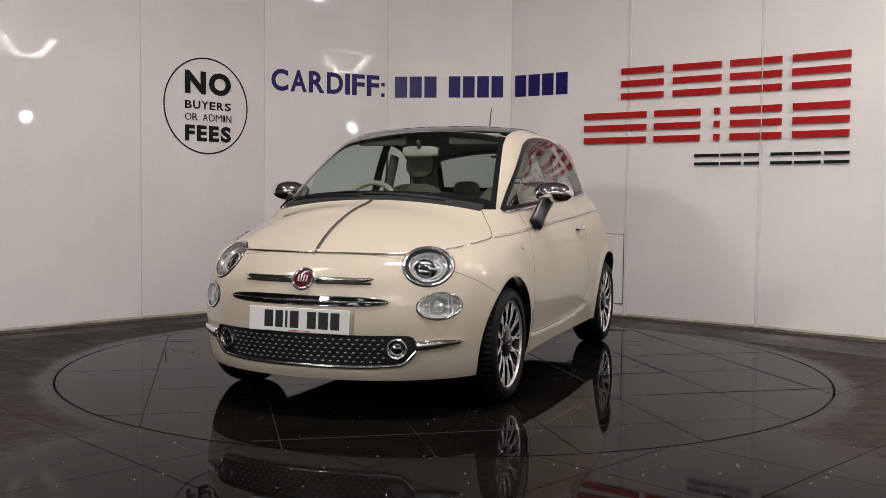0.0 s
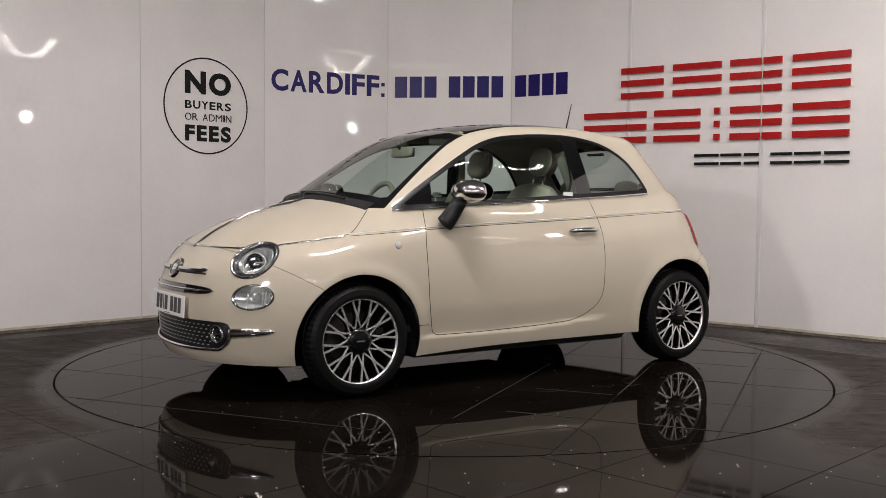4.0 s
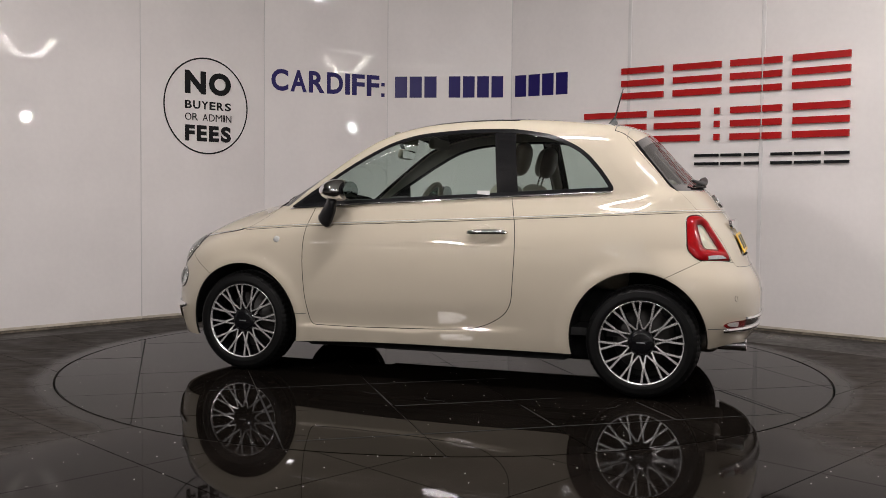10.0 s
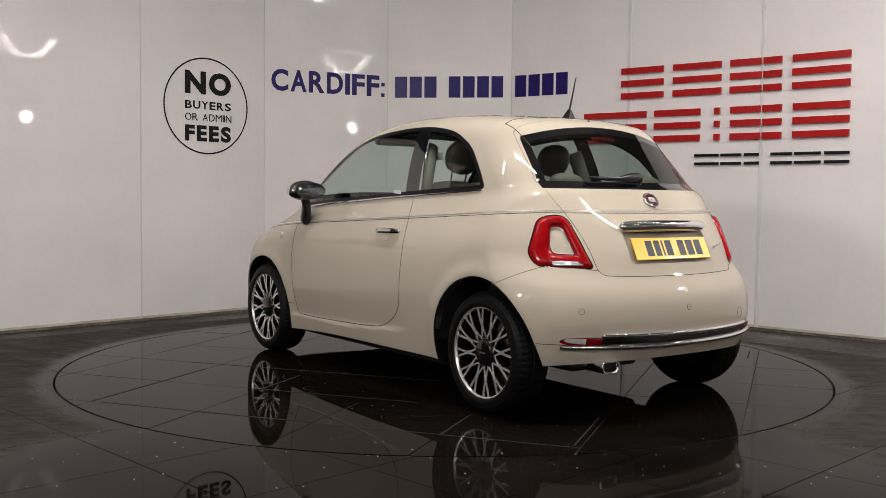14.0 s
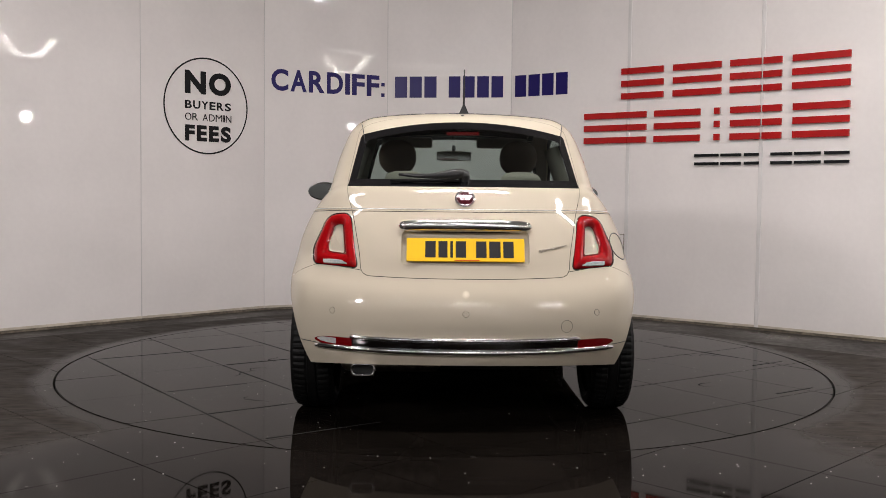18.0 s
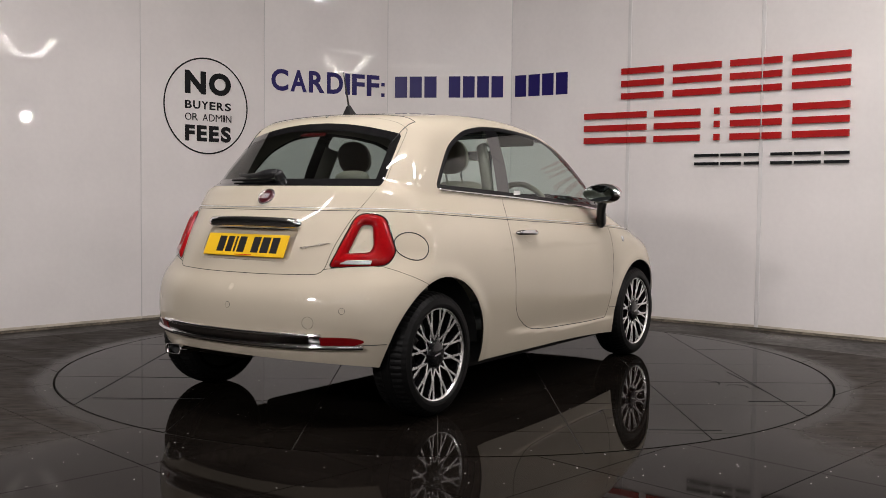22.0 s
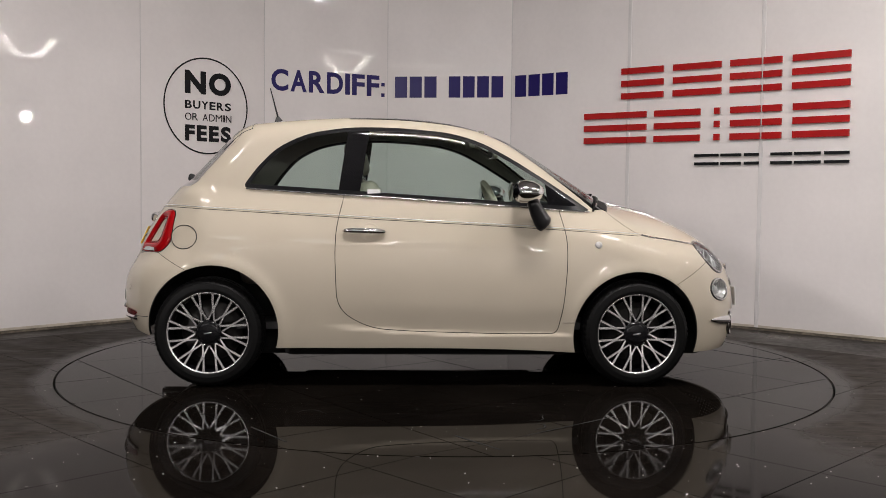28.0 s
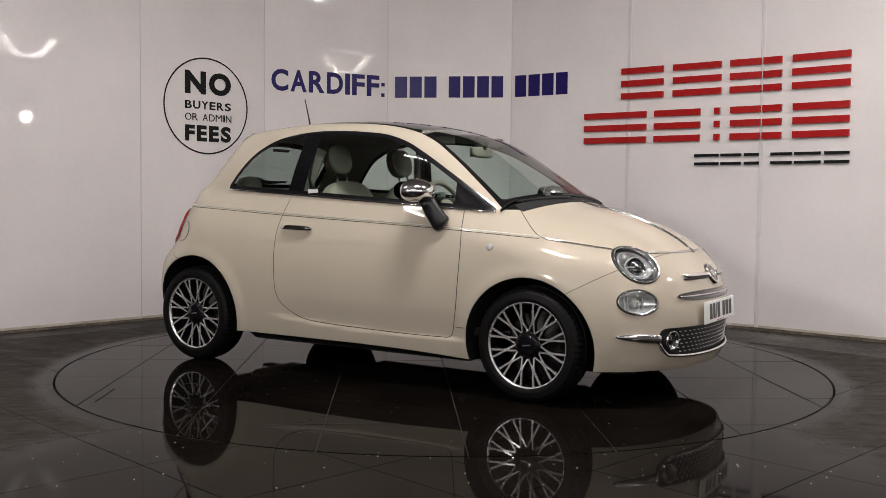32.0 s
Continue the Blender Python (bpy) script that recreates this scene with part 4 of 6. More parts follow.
def build_wheel(car):
    """One alloy wheel; its outer face looks along +y."""
    w = new("wheel")
    w.parent = car
    R = 0.293
    prof = [(0.212, 0.085), (0.222, 0.098), (0.235, 0.100), (0.262, 0.096), (0.280, 0.080), (0.289, 0.055), (0.291, 0.03), (0.287, 0.027), (0.287, 0.021), (R, 0.018),
            (R, -0.018), (0.287, -0.021), (0.287, -0.027), (0.291, -0.03), (0.289, -0.055), (0.280, -0.080), (0.262, -0.096), (0.235, -0.100), (0.212, -0.085)]
    # shoulder blocks: every other step of the shoulder is notched
    V, F = lathe(prof, 180)
    m = len(prof)
    V = [((v[0] * 0.988, v[1], v[2] * 0.988) if (k // m) % 3 == 0 and 0.029 < abs(prof[k % m][1]) < 0.09 and prof[k % m][0] > 0.27 else v) for k, v in enumerate(V)]
    link_mesh("tyre", V, F, RUBBER, w, smooth=True).data.set_sharp_from_angle(angle=radians(11))
    V, F = lathe([(0.206, 0.070), (0.210, 0.079), (0.2155, 0.083), (0.218, 0.088), (0.2155, 0.0905), (0.2115, 0.0885), (0.2085, 0.082)], 72)
    link_mesh("rim_lip", V, F, ALLOY, w, smooth=True)
    V, F = lathe([(0.208, 0.078), (0.200, 0.06), (0.192, 0.0), (0.195, -0.07), (0.21, -0.085)], 64)
    link_mesh("rim_barrel", V, F, RIMBLACK, w, smooth=True)
    V, F = lathe([(0.0, -0.02), (0.13, -0.02), (0.135, -0.03), (0.16, -0.045), (0.165, -0.06), (0.0, -0.06)], 48)
    link_mesh("brake_disc", V, F, DISCSTEEL, w, smooth=True)
    # dark disc added to stop light showing through the open rim barrel
    V, F = lathe([(0.0, -0.066), (0.196, -0.066), (0.198, -0.072), (0.0, -0.074)], 48)
    link_mesh("barrel_blocker", V, F, DARK, w, smooth=True)
    # twelve spokes, forked towards the rim and towards the hub
    first = None

    def bar(p0, p1, w0, w1, d0, d1, depth):
        p0, p1 = Vector(p0), Vector(p1)
        n = (p1 - p0).normalized()
        s = Vector((-n.y, n.x))
        vs = []
        for p, ww, d in ((p0, w0, d0), (p1, w1, d1)):
            for e in (-1, 1):
                q = p + s * (ww * e)
                vs.append((q.x, d, q.y))
            for e in (1, -1):
                q = p + s * (ww * e * 1.15)
                vs.append((q.x, d - depth, q.y))
        return vs, [(0, 1, 5, 4), (1, 2, 6, 5), (3, 0, 4, 7), (2, 3, 7, 6), (0, 3, 2, 1), (4, 5, 6, 7)]

    V, F = [], []
    for p0, p1, w0, w1, d0, d1 in (((0.066, 0.0165), (0.125, 0.001), 0.0036, 0.0048, 0.070, 0.079), ((0.066, -0.0165), (0.125, -0.001), 0.0036, 0.0048, 0.070, 0.079),
                                   ((0.116, 0.0), (0.136, 0.0), 0.0075, 0.0078, 0.0785, 0.0805),
                                   ((0.130, 0.0025), (0.210, 0.0205), 0.0046, 0.0056, 0.0803, 0.084), ((0.130, -0.0025), (0.210, -0.0205), 0.0046, 0.0056, 0.0803, 0.084)):
        v, f = bar(p0, p1, w0, w1, d0, d1, 0.004)
        F += [tuple(i + len(V) for i in q) for q in f]
        V += v
    VB, FB = [], []
    for p0, p1, w0, w1, d0, d1 in (((0.05, 0.017), (0.125, 0.0), 0.0050, 0.0050, 0.065, 0.0745), ((0.05, -0.017), (0.125, 0.0), 0.0050, 0.0050, 0.065, 0.0745),
                                   ((0.116, 0.0), (0.136, 0.0), 0.0080, 0.0082, 0.074, 0.076),
                                   ((0.130, 0.0025), (0.207, 0.0205), 0.0052, 0.0060, 0.0758, 0.0795), ((0.130, -0.0025), (0.207, -0.0205), 0.0052, 0.0060, 0.0758, 0.0795)):
        v, f = bar(p0, p1, w0, w1, d0, d1, 0.03)
        FB += [tuple(i + len(VB) for i in q) for q in f]
        VB += v
    for i in range(12):
        m = pose(0, 0, 0, 0, 30 * i + 8, 0)
        if first is None:
            first = (link_mesh("spoke", V, F, ALLOY, w, at=m), link_mesh("spoke_back", VB, FB, RIMBLACK, None))
            first[1].parent = first[0]
        else:
            o = new("spoke", first[0].data)
            o.matrix_basis, o.parent = m, w
            q = new("spoke_back", first[1].data)
            q.parent = o
    V, F = lathe([(0.0, 0.0875), (0.046, 0.0865), (0.058, 0.082), (0.0645, 0.075), (0.068, 0.064), (0.069, 0.0)], 48)
    cap = link_mesh("hub_cap", V, F, RIMBLACK, w, smooth=True)
    # thin added ring in place of the highlight on the cap's glossy rim
    V, F = lathe([(0.0655, 0.0735), (0.0672, 0.0700), (0.0690, 0.0695), (0.0680, 0.0735)], 48, close=True)
    link_mesh("cap_highlight_ring", V, F, DARKCHROME, cap, smooth=True)
    part("cap_mark", box_bm(-0.022, 0.022, 0.086, 0.0882, -0.0032, 0.0032, 0.001, 1), STEEL, cap)
    for k in range(4):
        a = radians(90 * k + 26)
        V, F = lathe([(0.0, 0.066), (0.006, 0.065), (0.008, 0.055)], 12)
        link_mesh("wheel_bolt", [(x + 0.052 * math.cos(a), y - 0.012, z + 0.052 * math.sin(a)) for x, y, z in V], F, STEEL, w, smooth=True)
    return w


def build_car():
    car = tagged(new("car"), "cream three-door city hatchback with chrome trim, parked on the turntable", "car")
    V, bits = build_body(car)
    w = build_wheel(car)
    w.matrix_basis = pose(1.15, 0.700, 0.291, 0, -1, 0)
    for m in (pose(-1.15, 0.700, 0.291, 0, -1, 0), pose(1.15, -0.700, 0.291, 0, 8, 180), pose(-1.15, -0.700, 0.291, 0, 10, 180)):
        c = copy_thing(w, m)
        c.parent = car
    # floor pan and wheel houses
    part("floor_pan", box_bm(-0.95, 1.60, -0.52, 0.52, 0.140, 0.30, 0.03), DARK, car)
    part("boot_pan", box_bm(-1.50, -0.94, -0.50, 0.50, 0.262, 0.36, 0.03), DARK, car)
    part("sill_pan", box_bm(-0.76, 0.79, -0.70, 0.70, 0.160, 0.30, 0.03), DARK, car)
    for cx, cz, r in ARCHES:
        for s in (1, -1):
            V2, F2 = lathe([(r + 0.012, 0.76), (r + 0.012, 0.45), (r - 0.05, 0.43), (0.0, 0.43)], 48)
            keep = [f for f in F2 if min(V2[i][2] for i in f) > -0.04]
            W2 = []
            for vx, vy, vz in V2:
                lim = on_side(vx + cx, max(vz + cz, 0.2))[1] - 0.03
                W2.append((vx + cx, s * min(vy, max(lim, 0.43)), vz + cz))
            link_mesh("wheel_housing", W2, keep, DARK, car)
    return car, V, bits
# ------------------------------------------------------------ car details
def patch(fn, nu, nv, material, name, parent, label="", thick=0.006, out=0.004):
    """A thin plate lying on the body: fn(u, v, out) gives its points."""
    V, F = [], []
    for layer in (out, out - thick):
        for i in range(nu + 1):
            for j in range(nv + 1):
                V.append(fn(i / nu, j / nv, layer))
    n1 = (nu + 1) * (nv + 1)
    q = nv + 1
    cen = np.mean(np.array(V[:n1]), 0)
    e = np.array(V[q]) - np.array(V[0]), np.array(V[1]) - np.array(V[0])
    flip = np.dot(np.cross(e[0], e[1]), np.array(V[0]) - np.array(V[n1])) < 0
    for i in range(nu):
        for j in range(nv):
            f = (i * q + j, (i + 1) * q + j, (i + 1) * q + j + 1, i * q + j + 1)
            F.append(f[::-1] if flip else f)
    rim = [i * q for i in range(nu)] + [nu * q + j for j in range(nv)] + [i * q + nv for i in range(nu, 0, -1)] + [j for j in range(nv, 0, -1)]
    for a, b in zip(rim, rim[1:] + rim[:1]):
        f = (a, a + n1, b + n1, b)
        F.append(f[::-1] if flip else f)
    ob = link_mesh(name, V, F, material, parent, label, smooth=True)
    ob.data.set_sharp_from_angle(angle=radians(40))
    return ob


def frame_of(p, n, up=(0, 0, 1)):
    """A pose at p whose +x axis is the normal n."""
    n = Vector(n).normalized()
    y = Vector(up).cross(n).normalized()
    z = n.cross(y)
    m = Matrix((n, y, z)).transposed().to_4x4()
    m.translation = Vector(p)
    return m


def disc(name, p, n, prof, material, parent, label="", seg=36):
    V, F = lathe(prof, seg, "x")
    F = [f[::-1] for f in F]
    return link_mesh(name, V, F, material, parent, label, smooth=True, at=frame_of(p, n))


def front_details(car):
    # round badge and its bars
    p = on_end(0, 0.634)
    n = body_normal(np.array(p))
    badge = disc("badge", p, n, [(0.058, -0.01), (0.058, 0.010), (0.052, 0.016), (0.046, 0.013), (0.044, 0.011)], CHROME, car, "round chrome badge with a red centre")
    V, F = lathe([(0.046, 0.010), (0.03, 0.0135), (0.0, 0.015)], 36, "x")
    link_mesh("badge_centre", V, [f[::-1] for f in F], BADGERED, badge, "deep red enamel", smooth=True)
    for k, h in ((-0.021, 0.032), (-0.007, 0.036), (0.007, 0.036), (0.021, 0.032)):
        part("badge_bar", box_bm(0.013, 0.0165, k - 0.0035, k + 0.0035, -h / 2, h / 2, 0.001, 1), SILVER, badge)
    for s in (-1, 1):
        path = [on_end(s * y, 0.634 + 0.004 * (y > 0.3), True, 0.010) for y in np.linspace(0.062, 0.335, 14)]
        V, F = tube(path, 0.0115, 10, 0.7, taper=lambda t: math.sqrt(max(0.05, 1 - (max(0, t - 0.8) / 0.2) ** 2)))
        link_mesh("grille_bar", V, F, CHROME, car, "chrome moustache bar", smooth=True)
        # black strip below the bar, put there as its shade
        path = [on_end(s * y, 0.634 - 0.0125, True, 0.003) for y in np.linspace(0.062, 0.325, 14)]
        V, F = tube(path, 0.005, 6)
        link_mesh("bar_shadow_strip", V, F, BLACK, car, smooth=True)

    def slot(u, v, o):
        y = (u - 0.5) * 0.80
        h = 0.020 * math.sqrt(max(0.02, 1 - (2 * abs(u - 0.5)) ** 4))
        return on_end(y, 0.541 + (v - 0.5) * 2 * h, True, o)

    patch(slot, 30, 3, GLOSSBLACK, "intake_slot", car, "narrow black upper intake", out=0.002)
    V, F = tube([on_end(y, 0.540, True, 0.006) for y in np.linspace(-0.425, 0.425, 36)], 0.0052, 10, 0.8, taper=lambda t: math.sqrt(max(0.02, 1 - abs(2 * t - 1) ** 5)))
    link_mesh("intake_bar", V, F, CHROME, car, "polished chrome bar", smooth=True)
    for dz in (-0.021, 0.021):
        V, F = tube([on_end(y, 0.541 + dz * math.sqrt(max(0.0, 1 - (abs(y) / 0.412) ** 4)), True, 0.003) for y in np.linspace(-0.412, 0.412, 41)], 0.0032, 8)
        link_mesh("slot_edge", V, F, DARKCHROME, car, "thin dark chrome edge", smooth=True)
    # number plate
    p = Vector(on_end(0, 0.445)) + Vector((0.012, 0, 0))
    number_plate(car, pose(p.x - 0.013, 0, 0.450, 0, -3, 0), PLATEWHITE, "white front plate with dark bars")
    # bonnet edge strip and centre moulding
    V, F = tube([on_end(y, 0.752, True, 0.001) for y in np.linspace(-0.44, 0.44, 30)], 0.0065, 8)
    link_mesh("bonnet_strip", V, F, CHROME, car, "thin chrome strip", smooth=True)
    V, F = tube([on_top(x, 0.0, 0.002) for x in np.linspace(1.09, 1.735, 26)], 0.0075, 8, 1.0)
    link_mesh("bonnet_moulding", V, F, CHROME, car, "slim chrome centre moulding", smooth=True)
    for s in (-0.009, 0.009):
        V, F = tube([on_top(x, s, 0.0015) for x in np.linspace(1.09, 1.70, 22)], 0.0016, 6)
        link_mesh("moulding_gasket", V, F, BLACK, car, smooth=True)
    # grille with its studs, fog lamps and chrome lip
    def back(u, v, o):
        return on_end((u - 0.5) * 1.07, 0.240 + v * 0.158, True, o)

    grille = patch(back, 30, 8, BLACK, "lower_grille", car, "black honeycomb lower grille with bright studs", out=-0.014)
    stud = None
    for r in range(6):
        for k in range(-12, 13):
            y, z = (k + (0.5 if r % 2 else 0)) * 0.0375, 0.266 + r * 0.0205
            if abs(abs(y) - 0.452) < 0.056 and abs(z - 0.325) < 0.06 or abs(y) > 0.49 or (z < 0.27 and abs(y) > 0.42):
                continue
            p = on_end(y, z, True, -0.014)
            if stud is None:
                stud = part("stud", box_bm(-0.004, 0.006, -0.006, 0.006, -0.002, 0.002, 0.001, 1), SILVER, grille, at=frame_of(p, (1, 0.25 * y, -0.2)))
            else:
                o = new("stud", stud.data)
                o.parent, o.matrix_basis = grille, frame_of(p, (1, 0.25 * y, -0.2))
    for s in (-1, 1):
        p = on_end(s * 0.452, 0.330, True, -0.006)
        n = (1, s * 0.35, 0)
        fogl = disc("fog_lamp", p, n, [(0.046, -0.02), (0.048, 0.008), (0.044, 0.014), (0.038, 0.010), (0.034, -0.006)], CHROME, car, "small round fog lamp with chrome ring")
        V, F = lathe([(0.037, 0.002), (0.026, -0.008), (0.018, -0.003), (0.0, 0.003)], 28, "x")
        link_mesh("lens", V, [f[::-1] for f in F], DARKCHROME, fogl, smooth=True)
    lip = []
    for y in np.linspace(-0.535, 0.535, 60):
        a = abs(y) / 0.535
        z = 0.244 + 0.022 * a ** 4 + 0.07 * max(0.0, (a - 0.86) / 0.14) ** 1.6
        lip.append(on_end(float(y), float(z), True, 0.004))
    V, F = tube(lip, 0.0085, 8)
    link_mesh("grille_lip", V, F, CHROME, car, "chrome lower grille lip", smooth=True)
    for s in (-1, 1):
        path = [on_end(s * y, 0.343 + 0.016 * ((y - 0.53) / 0.17), True, 0.006) for y in np.linspace(0.525, 0.70, 14)]
        V, F = tube(path, 0.0245, 10, 0.45, taper=lambda t: math.sqrt(max(0.03, 1 - t ** 2.2)))
        link_mesh("bumper_spear", V, F, CHROME, car, "chrome side bumper trim", smooth=True)
    # head lamps and lower lamps
    for s in (1, -1):
        for nm, L, label in (("headlamp", HEAD, "round headlamp with chrome ring and clear lens"),
                             ("lower_lamp", FOG, "oval clear lower lamp with chrome ring")):
            big = nm == "headlamp"
            lamp = new(nm)
            lamp.parent = car
            lamp["label"] = label
            V, F = tube(L.ring(0.975 if big else 0.975, 0.002, s), 0.0052 if big else 0.0045, 10, closed=True)
            link_mesh("chrome_ring", V, F, CHROME, lamp, smooth=True)
            V, F = tube(L.ring(1.03, 0.0, s), 0.0035, 6, closed=True)
            link_mesh("gasket", V, F, BLACK, lamp, smooth=True)
            c, n, u, w = L.c * (1, s, 1), L.n * (1, s, 1), L.u * (1, s, 1), L.w * (1, s, 1)
            R0 = L.ring(0.93, -0.006, s)
            m, steps = len(R0), 9

            def bowl(k0, k1, depth0, depth1, material, pname, flip=False):
                """Part of the reflector between two shares of its radius."""
                V, F = [], []
                for k in range(steps + 1):
                    f = k / steps
                    rr = k0 + (k1 - k0) * f
                    dd = depth0 + (depth1 - depth0) * math.sin(f * math.pi / 2)
                    V += [tuple(c - n * dd + (q - c) * rr) for q in R0]
                for k in range(steps):
                    for a in range(m):
                        F.append((k * m + a, k * m + (a + 1) % m, (k + 1) * m + (a + 1) % m, (k + 1) * m + a))
                return link_mesh(pname, V, F, material, lamp, smooth=True)

            at = frame_of(c - n * 0.030, n)
            if big:
                bowl(1.0, 0.82, 0.0, 0.026, HEADDARK, "side_reflector")
                bowl(0.82, 0.775, 0.012, 0.006, LAMPSILVER, "inner_ring")
                bowl(0.775, 0.05, 0.010, 0.070, LAMPSILVER, "reflector")
                at = frame_of(c - n * 0.026 - u * 0.018 - w * 0.006, n)
                V, F = lathe([(0.058, -0.035), (0.056, -0.002), (0.052, 0.002), (0.048, -0.006), (0.044, -0.02)], 40, "x")
                link_mesh("bezel", V, [f[::-1] for f in F], HEADDARK, lamp, smooth=True, at=at)
                V, F = lathe([(0.044, -0.02), (0.040, -0.006), (0.030, 0.004), (0.016, 0.010), (0.0, 0.012)], 32, "x")
                link_mesh("projector_lens", V, [f[::-1] for f in F], DARKCHROME, lamp, smooth=True, at=at)
                loop = [(0.006, (0.057 + 0.020 * max(0.0, math.cos(a)) ** 2) * math.cos(a) * s, 0.052 * math.sin(a)) for a in np.linspace(0, 2 * math.pi, 41)[:-1]]
                V, F = tube(loop, 0.0036, 8, closed=True)
                link_mesh("light_guide", V, F, WHITELENS, lamp, smooth=True, at=at)
                # silver bar added as the horizontal highlight inside the lamp
                part("highlight_bar", box_bm(-0.014, 0.010, -0.014 - 0.05 * (s < 0), 0.014 + 0.05 * (s > 0), -0.004, 0.004, 0.002, 1), LAMPSILVER, lamp, at=at)
            else:
                bowl(1.0, 0.03, 0.0, 0.045, LAMPSILVER, "reflector")
                V, F = lathe([(0.030, -0.02), (0.028, 0.0), (0.016, 0.012), (0.0, 0.016)], 24, "x")
                link_mesh("bulb_lens", V, [f[::-1] for f in F], WHITELENS, lamp, smooth=True, at=at)
                for q in (-0.062, -0.045, 0.045, 0.062):
                    part("rib", box_bm(-0.004, 0.006, q - 0.002, q + 0.002, -0.035, 0.035, 0.001, 1), SILVER, lamp, at=at)
            # bulged clear cover
            V, F = [], []
            for k in range(8):
                f = 1 - k / 7.0
                V += [tuple(q) for q in L.ring(max(f, 0.001) * 0.95, 0.004 + 0.014 * (1 - f * f), s)]
            for k in range(7):
                for a in range(m):
                    q = (k * m + a, k * m + (a + 1) % m, (k + 1) * m + (a + 1) % m, (k + 1) * m + a)
                    F.append(q if s > 0 else q[::-1])
            link_mesh("cover_glass", V, F, CLEAR, lamp, smooth=True)


def number_plate(car, at, material, label):
    pl = part("number_plate", box_bm(-0.003, 0.003, -0.26, 0.26, -0.0555, 0.0555, 0.002, 1), material, car, label, at=at)
    widths = [0.046, 0.040, 0.012, 0.046, 0.0, 0.046, 0.050, 0.046]
    y = -0.178
    for w in widths:
        if w:
            part("bar", box_bm(0.0031, 0.0036, y, y + w, -0.037, 0.041), INK, pl)
        y += (w + 0.012) if w else 0.032
    part("maker_line", box_bm(0.0031, 0.0036, -0.05, 0.06, -0.051, -0.0475), SIGNRED, pl)
    return pl


STRIPE = Curve([(-1.45, 0.962), (-1.30, 0.955), (-0.48, 0.913), (0.137, 0.884), (0.75, 0.853), (1.178, 0.823)])


def tail_line(dz, count=140):
    """A line round the tail from flank to flank."""
    a = np.linspace(math.pi / 2, 3 * math.pi / 2, count)
    D = np.stack([np.cos(a), np.sin(a), 0 * a], -1)
    O = np.stack([0 * a - 0.80, 0 * a, 0 * a + 0.95], -1)
    for _ in range(3):
        lo, hi = np.full(count, 0.1), np.full(count, 1.2)
        for _ in range(26):
            md = (lo + hi) / 2
            ins = body(O + D * md[:, None]) < 0
            lo, hi = np.where(ins, md, lo), np.where(ins, hi, md)
        P = O + D * lo[:, None]
        O[:, 2] = np.minimum(STRIPE(P[:, 0]), 0.9575) + dz
    return [tuple(p) for p in P]


